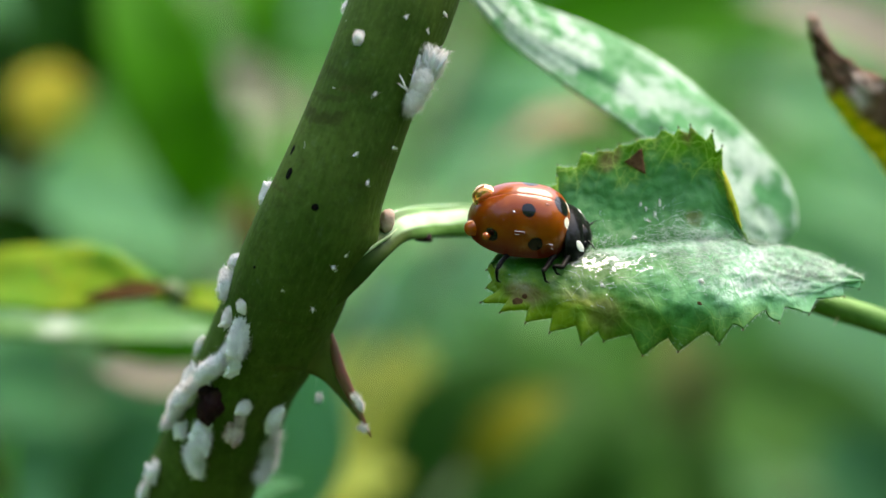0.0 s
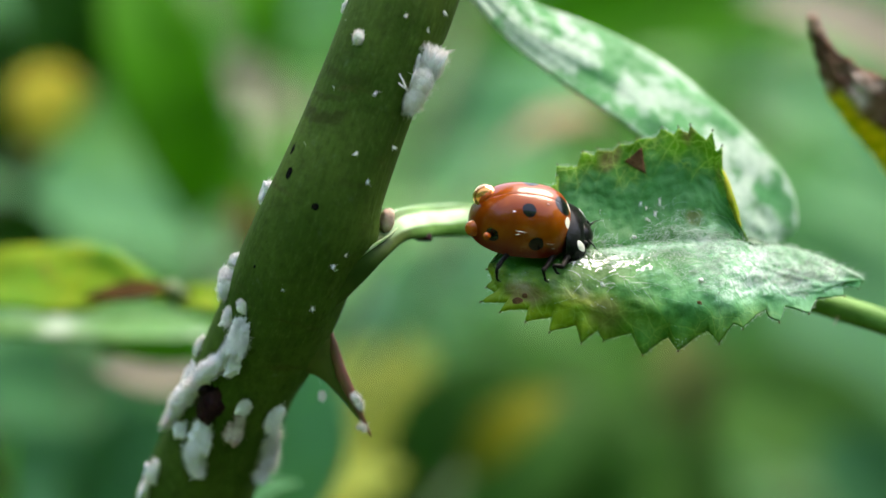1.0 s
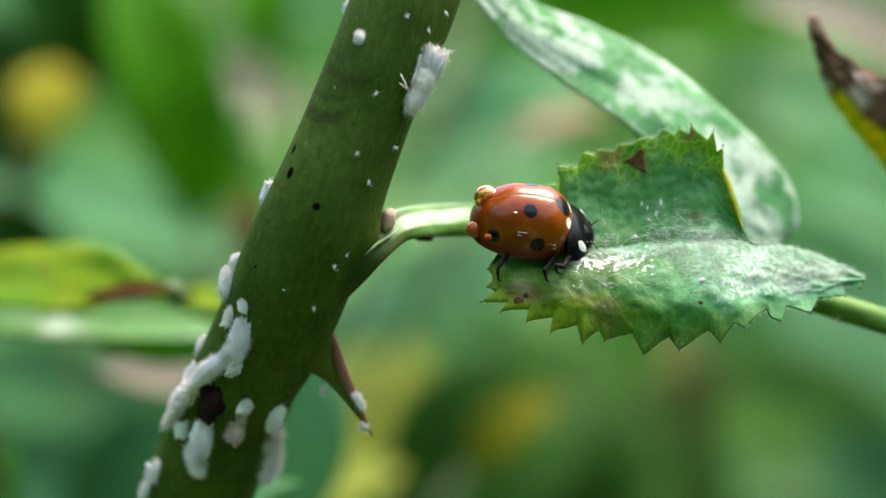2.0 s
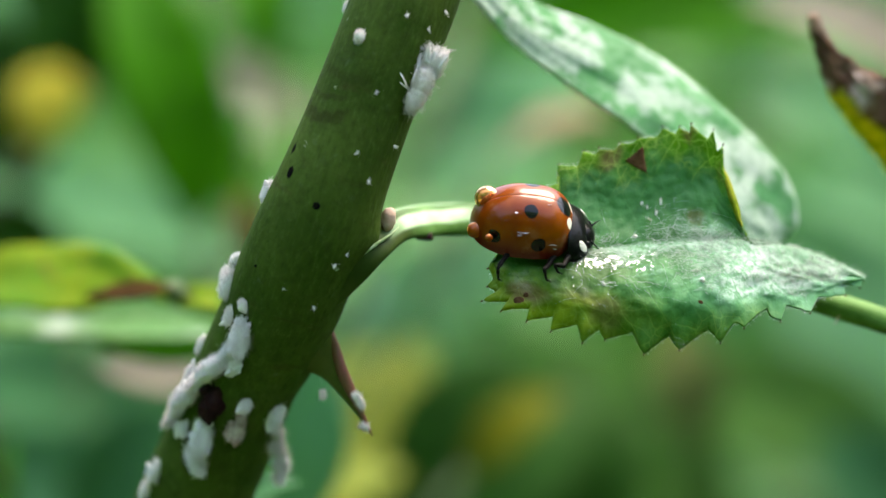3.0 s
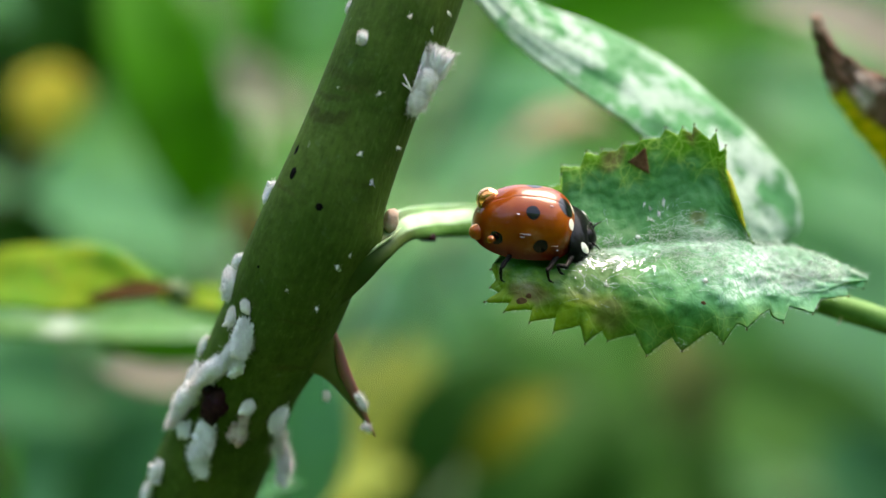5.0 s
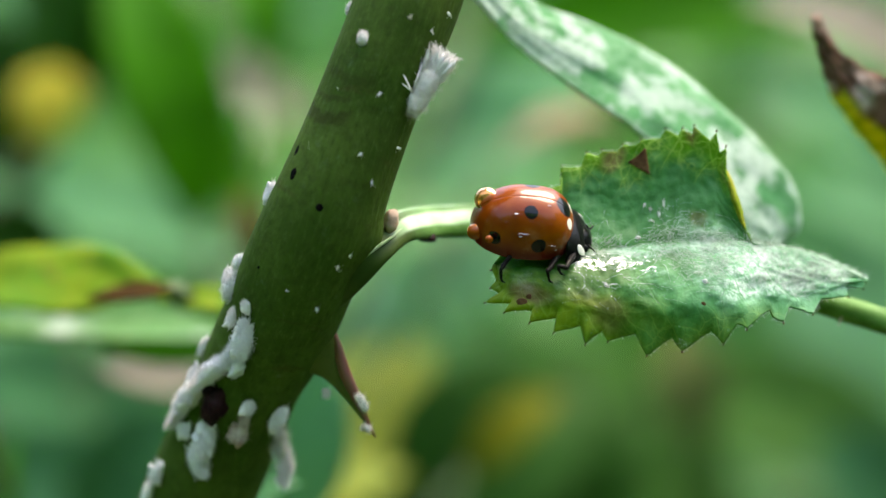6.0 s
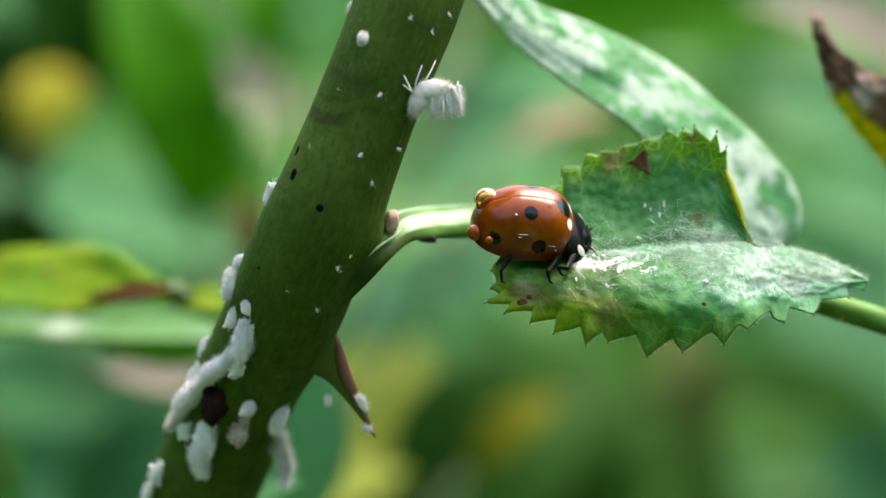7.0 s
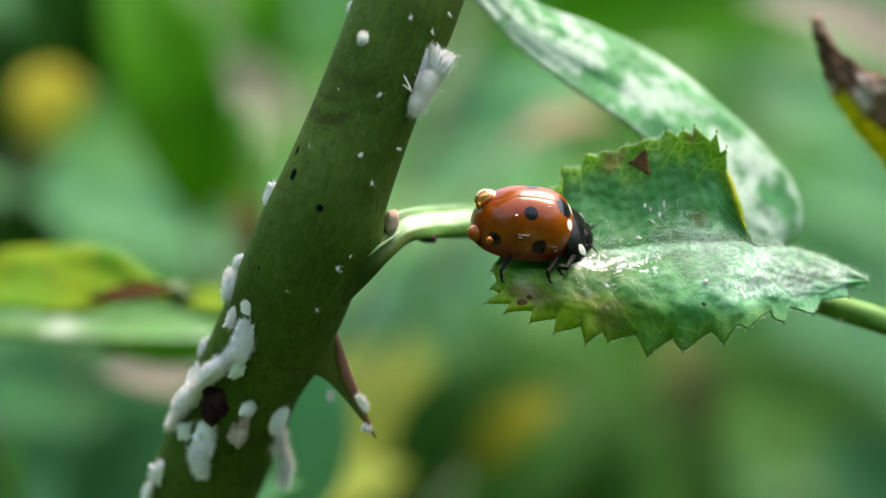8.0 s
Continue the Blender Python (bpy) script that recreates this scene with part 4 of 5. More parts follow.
    legs = []
    for path in near:
        for far in (False, True):
            q = [bug_spot(*p) for p in path]
            q[0] = Vector((q[0].x, -1.1 * MM, -0.25 * MM))
            q[1].z = min(q[1].z, -0.12 * MM)
            if far:
                q = [Vector((p.x - 0.0003, -p.y * 0.72, p.z)) for p in q]
            k = Buf()
            r = [0.20, 0.15, 0.105, 0.07, 0.05]
            fine, rad = [], []
            for i in range(4):
                for s in (0.0, 0.35, 0.7):
                    fine.append(q[i].lerp(q[i + 1], s))
                    rad.append((r[i] * (1 - s) + r[i + 1] * s) * (1.12 if s == 0.35 else 0.92) * MM)
            fine.append(q[4])
            rad.append(0.03 * MM)
            k.tube(fine, rad, 9)
            k.hair(q[4], q[4] - q[3] + Vector((0, 0, -0.0001)), 0.12 * MM, 0.03 * MM)
            k.hair(q[4], q[4] - q[3] + Vector((0.0002, 0, 0)), 0.12 * MM, 0.03 * MM)
            legs.append(make("leg", k, M_LEG, bug, "thin black leg", local=True))
    # water beads that ride on the shell
    for (a, b, d), r in (((858, 348, -0.6), 23), ((836, 404, -1.0), 15), ((917, 328, -0.4), 5), ((922, 352, -1.6), 5), ((860, 418, -2.2), 7)):
        k = Buf()
        c = bug_spot(a, b, d)
        k.blob(c, [Vector(e) * r * GRID * MM for e in ((1, 0, 0), (0, 1, 0), (0, 0, 0.95))], 0, 1, 20, 28)
        big = r > 20
        make("fluid_bead", k, M_HONEY if big else M_AMBER, bug, "honey-coloured round bead of fluid" if big else "orange bead of fluid", local=True)
    for a, b, w, h in ((921, 411, 7, 4), (915, 415, 3, 5), (973, 432, 6, 3), (978, 440, 2, 5), (962, 362, 2.5, 2.5), (905, 375, 2, 6)):
        x = (a - 918) / 31.25
        y = min((q * 0.02 - 2.4 for q in range(240)), key=lambda q: abs((BUG @ (Vector((x, q, dome(x, q))) * MM) - at(a, b)).z) + (0 if dome(x, q) > 0.2 else 1))
        c = Vector((x, y, dome(x, y))) * MM
        k = Buf()
        k.blob(c, (Vector((w * 1.25, 0, 0)) * GRID * MM, Vector((0, h, -h * 0.75)) * GRID * MM, Vector((0, -1, 1)) * GRID * MM), 0.55, 6000, 8, 10, a)
        make("wax_speck", k, M_WAX, bug, "crumb of white wax", local=True)
    return bug, shield, legs


LADYBIRD, SHIELD, LEGS = build_ladybird()


# ---- woolly aphids and wax ----
def wool(k, c, w, h, turn, lumps, hairs, rnd, deep=0.55, fuzz=0.5):
    """Lumps of wax with strands; w and h in grid steps, turn in degrees anticlockwise from upright."""
    t = radians(turn)
    up = Vector((-math.sin(t), 0, math.cos(t)))
    side = Vector((math.cos(t), 0, math.sin(t)))
    g = GRID * MM
    # a matted core and many small tufts over it
    if lumps:
        k.blob(c, (side * (w * 0.41 * g), Vector((0, 1, 0)) * (w * deep * 0.8 * g), up * (h * 0.46 * g)), 0.14, 2000, 26, 34, rnd.uniform(0, 50))
    for i in range(lumps * 3 if lumps > 1 else 0):
        f, e = rnd.uniform(-1, 1), rnd.uniform(-1, 1)
        o = up * (f * h * 0.34 * g) + side * (e * w * 0.30 * math.sqrt(1 - f * f * 0.7) * g) + Vector((0, -1, 0)) * (w * deep * 0.40 * (1 - 0.6 * e * e) * g)
        size = rnd.uniform(0.17, 0.28) * min(w, h)
        tip = rnd.uniform(-0.6, 0.6)
        k.blob(c + o, ((side + up * tip * 0.4) * (size * g), Vector((0, 1, 0)) * (size * 0.8 * g), (up + side * tip) * (size * rnd.uniform(1.0, 2.0) * g)), 0.17, 2600, 16, 20, rnd.uniform(0, 50))
    for i in range(int(lumps * 34 * min(1.0, h / 60)) if lumps > 1 else 0):
        f, e = rnd.uniform(-1, 1), rnd.uniform(-1, 1)
        e *= math.sqrt(1 - f * f * 0.8)
        p = c + up * (f * h * 0.44 * g) + side * (e * w * 0.38 * g) + Vector((0, -1, 0)) * (w * deep * 0.80 * math.sqrt(max(1 - 0.9 * e * e - 0.5 * f * f, 0.05)) * g)
        lay = up * rnd.choice((-1, 1)) + side * rnd.uniform(-0.9, 0.9) + Vector((0, rnd.uniform(-0.35, 0.25), 0))
        k.hair(p, lay, rnd.uniform(0.25, 0.6) * (0.4 + fuzz) * min(1.0, h / 55) * MM, rnd.uniform(0.022, 0.055) * min(1.0, h / 50) * MM, Vector((rnd.uniform(-1, 1), rnd.uniform(-0.2, 0.5), rnd.uniform(-1, 1))) * 0.6, 5, 4)
    hairs = int(hairs * 13)
    for i in range(hairs):
        ph, zz = rnd.uniform(0, 2 * math.pi), rnd.uniform(-1, 1)
        rr = math.sqrt(1 - zz * zz)
        out = side * (rr * math.cos(ph)) + Vector((0, -1, 0)) * abs(rr * math.sin(ph)) + up * zz
        p = c + side * (rr * math.cos(ph) * w * 0.40 * g) + Vector((0, -1, 0)) * (abs(rr * math.sin(ph)) * w * deep * 0.72 * g) + up * (zz * h * 0.42 * g)
        lay = up * (1.2 * math.copysign(1, zz) if rnd.random() < 0.75 else rnd.uniform(-1, 1))
        d = out * 0.6 + lay + Vector((rnd.uniform(-1, 1), rnd.uniform(-0.7, 0.4), rnd.uniform(-1, 1))) * 0.7
        k.hair(p, d, rnd.uniform(0.2, 0.8) * fuzz * MM, rnd.uniform(0.007, 0.016) * MM, Vector((rnd.uniform(-1, 1), rnd.uniform(-0.3, 0.6), rnd.uniform(-1, 1))) * 0.6, 3, 2)


def build_wax():
    rnd = random.Random(11)
    # a, b, width, height, lean, lumps, hairs, lift in mm
    lots = [(612, 14, 14, 26, -18, 1, 40, -0.1), (635, 68, 24, 29, 0, 1, 60, 0.1), (471, 342, 24, 46, -22, 2, 70, 0.0), (416, 464, 26, 26, -15, 2, 50, 0.0), (403, 505, 32, 58, -18, 3, 110, 0.1),
            (404, 560, 24, 44, -20, 2, 60, 0.1), (428, 543, 20, 26, 10, 2, 40, 0.1), (423, 600, 40, 78, -10, 4, 190, 0.35), (412, 650, 28, 44, -25, 2, 90, 0.3), (374, 652, 40, 76, -58, 3, 160, 0.35),
            (333, 696, 42, 92, -46, 4, 190, 0.3), (304, 738, 24, 50, -32, 2, 80, 0.1), (354, 612, 18, 40, -25, 2, 50, 0.0), (336, 662, 24, 40, -25, 2, 50, 0.0), (356, 778, 44, 74, -8, 4, 170, 0.3),
            (345, 815, 38, 66, 18, 3, 150, 0.3), (318, 760, 30, 30, 20, 2, 60, 0.2), (433, 722, 28, 30, -30, 2, 90, 0.1), (486, 742, 30, 50, -20, 3, 90, 0.1),
            (401, 628, 30, 52, -30, 2, 90, 0.25), (352, 676, 36, 58, -52, 3, 110, 0.3), (316, 722, 30, 52, -40, 2, 90, 0.2), (396, 488, 20, 34, -18, 2, 60, 0.1), (272, 836, 30, 46, -18, 3, 90, 0.0), (256, 868, 26, 40, -18, 2, 70, 0.0)]
    PINK = ((635, 68), (433, 722), (404, 560), (428, 543), (304, 738), (352, 676))
    for a, b, w, h, lean, lumps, hairs, lift in lots:
        k = Buf()
        c = on_cane(a, b, lift + (0.28 if b > 440 else 0.0))
        wool(k, c, w, h, lean, lumps, hairs, rnd, 0.55, 0.2 if h < 50 else 0.42)
        big = h > 60
        tagged(make("woolly_aphid" if big else "wax_tuft", k, M_WAXPINK if (a, b) in PINK else M_WAX, origin=c), "woolly aphid under thick white wax on the cane" if big else "small tuft of white aphid wax on the cane",
               "aphid" if big else "wax", "white wax on the cane")
    for a, b, w, h, lean in ((414, 768, 42, 36, -12), (425, 745, 20, 18, 0)):
        k = Buf()
        c = on_cane(a, b, 0.25)
        wool(k, c, w, h, lean, 3, 30, rnd, 0.4, 0.4)
        tagged(make("aphid_husk", k, M_HUSK, origin=c), "pinkish shed aphid husk stuck to the cane", "aphid husk")
    g = GRID * MM
    c = on_cane(376, 712, -0.05)
    dark = thing("dark_aphid", c, "dark purple aphid among the white wax on the cane", "aphid")
    k = Buf()
    k.blob(c, (Vector((22, 0, -11)) * g, Vector((0, 21, 0)) * g, Vector((17, 0, 38)) * g), 0.22, 2600, 26, 34)
    make("abdomen", k, M_DARK, dark)
    k = Buf()
    k.blob(c + Vector((-14, -6, 22)) * g, (Vector((14, 0, 0)) * g, Vector((0, 14, 0)) * g, Vector((0, 0, 12)) * g), 0.2, 1400, 10, 14)
    make("head", k, M_DARK, dark)
    for i in range(6):
        k = Buf()
        k.hair(c + Vector((rnd.uniform(-18, 18), -14, rnd.uniform(-16, 16))) * g, Vector((rnd.uniform(-1, 1), -0.4, rnd.uniform(-1, 0.4))), 0.7 * MM, 0.05 * MM, Vector((0, 0.4, -0.6)), 5, 4)
        make("leg", k, M_DARK, dark)
    # wax on the prickle
    for a, b, w, h, lean in ((633, 711, 17, 32, 28), (642, 757, 12, 9, 60)):
        k = Buf()
        c = at(a, b, 2.25)
        wool(k, c, w, h, lean, 2, 40, rnd, 0.5, 0.35)
        tagged(make("wax_tuft", k, M_WAX, origin=c), "small tuft of white wax on the thorn", "wax", "white wax on the cane")
    # loose flakes on the bark
    for i, (a, b, w, h, lean) in enumerate(((787, 24, 9, 14, 40), (718, 30, 12, 4, 0), (616, 40, 4, 6, 0), (592, 160, 5, 9, 10), (664, 166, 5, 10, -40), (697, 262, 9, 14, 60), (630, 273, 14, 6, 60), (651, 324, 5, 8, 0),
                                            (553, 547, 7, 8, 0), (541, 262, 6, 9, 0), (757, 55, 6, 8, 30), (456, 620, 8, 8, 0), (500, 512, 8, 8, 0), (612, 452, 14, 5, 60), (590, 474, 16, 5, 70))):
        k = Buf()
        c = on_cane(a, b, 0.02)
        wool(k, c, w * 0.7, h * 0.75, lean, 1, 2, rnd, 0.22, 0.25)
        tagged(make("wax_flake", k, M_WAX, origin=c), "loose flake of white wax on the cane", "wax", "wax flakes")


build_wax()


def build_hanging_tuft():
    """A strand of wax hanging from the cane's edge by its upper end."""
    top = on_cane(492, 766, 0.25)
    g = GRID * MM
    rnd = random.Random(31)
    k = Buf()
    for i in range(3):
        wool(k, Vector((-7 - 8 * i + (-4, 5, -2)[i], -1, -16 - 26 * i)) * g, 14 + (3, 0, 4)[i], 38, (-34, -8, -26)[i], 2, 90, rnd, 0.45, 0.7)
    tuft = make("hanging_wax", k, M_WAX, local=True)
    tuft.matrix_basis = Matrix.Translation(top)
    return tagged(tuft, "loose strand of white wax hanging from the cane", "wax"), top


HANGING, HANGING_AT = build_hanging_tuft()


def build_moving_aphid():
    """Head and legs hold the bark; the abdomen with its wax brush kicks about the waist."""
    rnd = random.Random(3)
    waist = on_cane(741, 162, 0.6)
    ap = new("woolly_aphid")
    ap.matrix_basis = Matrix.Translation(waist)
    ap.empty_display_size = 0.001
    tagged(ap, "woolly aphid with a white wax brush kicking on the cane", "aphid")
    g = GRID * MM
    k = Buf()
    lean = -24
    k2 = Vector((-8, 0, -14)) * g
    k.blob(k2, (Vector((17, 0, -7)) * g, Vector((0, 17, 0)) * g, Vector((11, 0, 25)) * g), 0.14, 2600, 18, 24)
    wool(k, k2, 42, 60, lean, 0, 70, rnd, 0.5, 0.5)
    make("front_body", k, M_WAXPINK, ap, "cream waxy front of the body", local=True)
    for i, (x0, z0, x1, z1, x2, z2) in enumerate(((-18, -6, -26, 14, -34, 30), (-16, 2, -12, 20, -2, 48), (-18, 0, -26, 6, -36, 14), (4, 20, 14, 38, 22, 56))):
        leg = Buf()
        knee, foot = on_cane(741 + x1, 162 - z1, 0.45) - waist, on_cane(741 + x2, 162 - z2, 0.05) - waist
        leg.tube([Vector((x0, -8, z0)) * g, knee, foot], [1.7 * g, 1.3 * g, 0.8 * g], 7)
        make("leg", leg, M_WAX, ap, "thin pale leg", local=True)
    ab = Buf()
    up = Vector((0.42, 0, 0.91))
    ab.blob(up * (18 * g), (Vector((19, 0, -8)) * g, Vector((0, 19, 0)) * g, up * (32 * g)), 0.12, 2600, 20, 24)
    wool(ab, up * (18 * g), 46, 72, lean, 0, 80, rnd, 0.5, 0.5)
    abdomen = make("abdomen", ab, M_WAXPINK, ap, "cream waxy abdomen", local=True)
    tail_at = up * (38 * g)
    tf = Buf()
    side = Vector((0.91, 0, -0.42))
    for i in range(22):
        f = (i % 11 - 5) / 5
        o = side * (f * 23 * g) + up * (rnd.uniform(6, 30) * g) + Vector((0, rnd.uniform(-12, 8), 0)) * g
        lean_out = up + side * (f * 0.15 + rnd.uniform(-0.3, 0.3))
        tf.blob(o, (side * (rnd.uniform(3, 5) * g), Vector((0, rnd.uniform(4, 6), 0)) * g, lean_out * (rnd.uniform(13, 21) * g)), 0.4, 3600, 14, 14, rnd.uniform(0, 9))
    for i in range(1500):
        f = rnd.uniform(-1, 1)
        o = side * (f * 27 * g) + up * (rnd.uniform(-8, 40) * g) + Vector((0, rnd.uniform(-15, 8), 0)) * g
        tf.hair(o, up + side * (f * 0.4 + rnd.uniform(-0.8, 0.8)) + Vector((0, rnd.uniform(-0.7, 0.4), 0)), rnd.uniform(0.12, 0.42) * MM, rnd.uniform(0.009, 0.018) * MM, side * rnd.uniform(-0.8, 0.8), 3, 3)
    brush = make("wax_brush", tf, M_WAX, abdomen, "splayed white wax brush", local=True)
    return ap, abdomen, brush, tail_at


APHID, ABDOMEN, BRUSH, BRUSH_AT = build_moving_aphid()


def build_mote():
    c = at(565, 705, 3.0)
    k = Buf()
    wool(k, Vector((0, 0, 0)), 14, 14, 0, 2, 30, random.Random(8), 0.5, 0.3)
    mote = new("wax_mote")
    mote.matrix_basis = Matrix.Translation(c)
    mote.empty_display_size = 0.0005
    tagged(mote, "tiny white wax mote hanging on a silk thread", "wax mote")
    make("mote", k, M_WAX, mote, local=True)
    th = Buf()
    th.tube([Vector((0, 0, 0)), Vector((-10, 2, 60)) * GRID * MM, Vector((-22, 12, 130)) * GRID * MM], [0.004 * MM] * 3, 4)
    make("silk_thread", th, M_WAX, mote, "silk thread finer than a hair", local=True)
    return mote, c


MOTE, MOTE_AT = build_mote()


# ---- wet patch and specks on the leaflet ----
def build_wet():
    rnd = random.Random(21)
    k = Buf()
    # a pool that spreads from the mouth along the midrib, its skin uneven
    nu, nv = 320, 150
    pts = []
    for i in range(nu):
        for j in range(nv):
            f, g = i / (nu - 1), j / (nv - 1) * 2 - 1
            u, v = 0.19 + 0.27 * f, -0.12 - 0.08 * f + g * 0.14
            p = leaflet_spot(u, v)
            q = Vector((u * 34, v * 13, 0))
            mask = (1 - 0.6 * f) * (1 - abs(g) ** 1.5) + 0.6 * noise.noise(q) + 0.55 * noise.noise(q * 2.7) + 0.8 * noise.noise(Vector((u * 80, v * 170, 4))) - 0.40
            ends = min(f, 1 - f, (1 - abs(g)) * 0.5) * 10
            mask = min(mask, ends - 0.4)
            rough = 0.050 * noise.noise(p * 3600) + 0.030 * noise.noise(p * 7400)
            lift = -0.25 + 0.36 * smooth01((mask + 0.30) * 1.7) + rough * smooth01(mask * 2 + 0.7)
            pts.append(leaflet_spot(u, v, lift))
    k.sheet(pts, nu, nv)
    for i in range(70):
        u, v = min(max(rnd.gauss(0.20, 0.09), 0.04), 0.5), rnd.gauss(-0.30, 0.13)
        size = rnd.uniform(0.012, 0.03) if i else 0.09
        p = leaflet_spot(u, v, 0.11)
        t = (leaflet_spot(u + 0.012, v) - leaflet_spot(u - 0.012, v)).normalized()
        q = (leaflet_spot(u, v + 0.03) - leaflet_spot(u, v - 0.03)).normalized()
        t = (t + q * rnd.uniform(-0.9, 0.9)).normalized()
        k.blob(p, (t * (size * rnd.uniform(1.0, 2.6) * MM), q * (size * MM), t.cross(q) * (size * 0.5 * MM)), 0.6, 4800, 14, 20, i * 1.3)
    tagged(make("wet_film", k, M_WET, LEAFLET, "spilt clear liquid glinting on the leaflet"), kind="stuff")
    for u, v, w, h in ((0.452, 0.37, 7, 20), (0.440, 0.28, 8, 11), (0.385, 0.09, 15, 8), (0.565, -0.42, 15, 13), (0.40, 0.42, 5, 7), (0.415, 0.36, 5, 8), (0.42, 0.24, 4, 5), (0.30, -0.42, 9, 9)):
        k = Buf()
        p = leaflet_spot(u, v, 0.13)
        wool(k, p, w * 0.75, h * 0.75, rnd.uniform(-40, 40), 1, 1, rnd, 0.35, 0.3)
        tagged(make("wax_flake", k, M_WAX, origin=p), "loose flake of white wax on the leaflet", "wax", "wax flakes")
    for u, v, w in ((0.56, -0.67, 5), (0.12, -0.80, 6), (0.115, -0.9, 9)):
        k = Buf()
        p = leaflet_spot(u, v, 0.06)
        k.blob(p, (Vector((w, 0, 0)) * GRID * MM, Vector((0, 1.2, 0)) * GRID * MM, Vector((0, 0, w * 0.8)) * GRID * MM), 0.3, 2500, 8, 10)
        make("blight_spot", k, M_DEAD, LEAFLET, "small brown blight spot")


build_wet()


# ---- the bush behind ----
def fm(name, base, dark, pale, **kw):
    kw.setdefault("gloss", 0.04)
    return leaf_material(name, base, dark, pale, **kw)


M_FRESH = fm("fresh_green_leaf", (0.040, 0.23, 0.003), (0.022, 0.15, 0.003), (0.10, 0.30, 0.02), shine=0.5, fine=300.0)
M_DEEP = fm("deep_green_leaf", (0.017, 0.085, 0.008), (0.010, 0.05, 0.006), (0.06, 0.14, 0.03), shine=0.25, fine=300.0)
M_GREY = fm("grey_green_leaf", (0.075, 0.23, 0.09), (0.05, 0.18, 0.065), (0.15, 0.32, 0.17), shine=0.3, fine=300.0, mildew=0.35)
# darker copy of the grey-green: the shade on these leaves is in the colour
M_SHADE = fm("shaded_green_leaf", (0.045, 0.17, 0.06), (0.032, 0.13, 0.045), (0.09, 0.22, 0.11), shine=0.25, fine=300.0)
M_SEA = fm("sea_green_leaf", (0.14, 0.40, 0.22), (0.11, 0.34, 0.18), (0.20, 0.44, 0.27), shine=0.3, fine=300.0)
M_YELLOW = fm("yellow_leaf", (0.62, 0.52, 0.05), (0.50, 0.43, 0.04), (0.66, 0.58, 0.12), shine=0.4, fine=300.0)
M_OLIVE = fm("olive_yellow_leaf", (0.22, 0.26, 0.034), (0.16, 0.21, 0.028), (0.32, 0.36, 0.10), shine=0.45, fine=300.0)
M_LEMON = fm("russet_green_leaf", (0.15, 0.15, 0.006), (0.07, 0.12, 0.005), (0.22, 0.18, 0.02), shine=0.4, fine=300.0)
M_LIME = fm("yellow_green_leaf", (0.20, 0.31, 0.013), (0.065, 0.21, 0.012), (0.40, 0.40, 0.05), shine=0.45, fine=300.0, rust=0.12)
M_PALE = fm("pale_mildewed_leaf", (0.12, 0.30, 0.10), (0.08, 0.22, 0.06), (0.30, 0.44, 0.22), mildew=0.7, shine=0.3, fine=300.0)
M_MOSS = fm("moss_green_leaf", (0.050, 0.150, 0.022), (0.035, 0.11, 0.015), (0.09, 0.20, 0.05), shine=0.3, fine=300.0)
M_DRAB = fm("drab_olive_leaf", (0.13, 0.16, 0.045), (0.10, 0.13, 0.035), (0.20, 0.23, 0.09), shine=0.3, fine=300.0)
M_BEIGE = soft_material("dry_beige_leaf", (0.20, 0.18, 0.13), (0.30, 0.27, 0.21), 120.0, 0.85, 0.5, shine=0.2, Specular_IOR_Level=0.05)
M_SCORCH = soft_material("scorched_leaf_tip", (0.036, 0.018, 0.006), (0.085, 0.046, 0.012), 300.0, 0.8, 0.5, shine=0.1, Specular_IOR_Level=0.04)
M_TAN = soft_material("faded_tan_leaf", (0.30, 0.22, 0.11), (0.40, 0.29, 0.17), 120.0, 0.8, 0.5, shine=0.25)
M_TWIG = soft_material("brown_twig_bark", (0.06, 0.04, 0.025), (0.13, 0.09, 0.06), 200.0, 0.8)
M_CANE2 = soft_material("green_cane_behind", (0.05, 0.10, 0.025), (0.09, 0.14, 0.04), 100.0, 0.6)



def half_dried_material():
    """Brown and crackled from the tip, with painted pale highlights; still yellow-green along one rim further down."""
    k = Nodes("half_dried_leaf")
    o = k.obj()
    uv = k.n("ShaderNodeUVMap")
    u = k.n("ShaderNodeSeparateXYZ", 0, None, Vector=uv)
    v = k.n("ShaderNodeSeparateXYZ", 1, None, Vector=uv)
    a, b = k.noise(o, 330.0, 4.0), k.noise(o, 1500.0, 4.0)
    col = k.mix(k.step(a, 0.38, 0.62), (0.085, 0.038, 0.020), (0.20, 0.115, 0.075))
    # whitish-grey highlights of the curled blade, painted as patches of colour
    col = k.mix(k.math("MULTIPLY", k.step(k.noise(o, 420.0, 5.0, 0.6), 0.48, 0.66), 0.85), col, (0.58, 0.49, 0.44))
    col = k.mix(k.step(u, 0.16, 0.05), col, (0.42, 0.27, 0.20))
    wob = k.math("MULTIPLY_ADD", k.noise(o, 260.0, 3.0), 0.36, -0.18)
    rim = k.math("MULTIPLY", k.step(k.math("ADD", k.math("MULTIPLY_ADD", u, -0.30, v), wob), 0.26, 0.14), k.step(k.math("ADD", u, wob), 0.33, 0.42))
    col = k.mix(rim, col, k.mix(k.step(b, 0.35, 0.65), (0.34, 0.38, 0.014), (0.62, 0.55, 0.04)))
    front = k.plain(col, 0.75, k.bump(k.math("ADD", a, b), 0.7, 0.0002), Specular_IOR_Level=0.1)
    return k.finish(k.n("ShaderNodeMixShader", 0, None, i0=0.25, i1=front, i2=k.n("ShaderNodeBsdfTranslucent", 0, None, Color=col)))


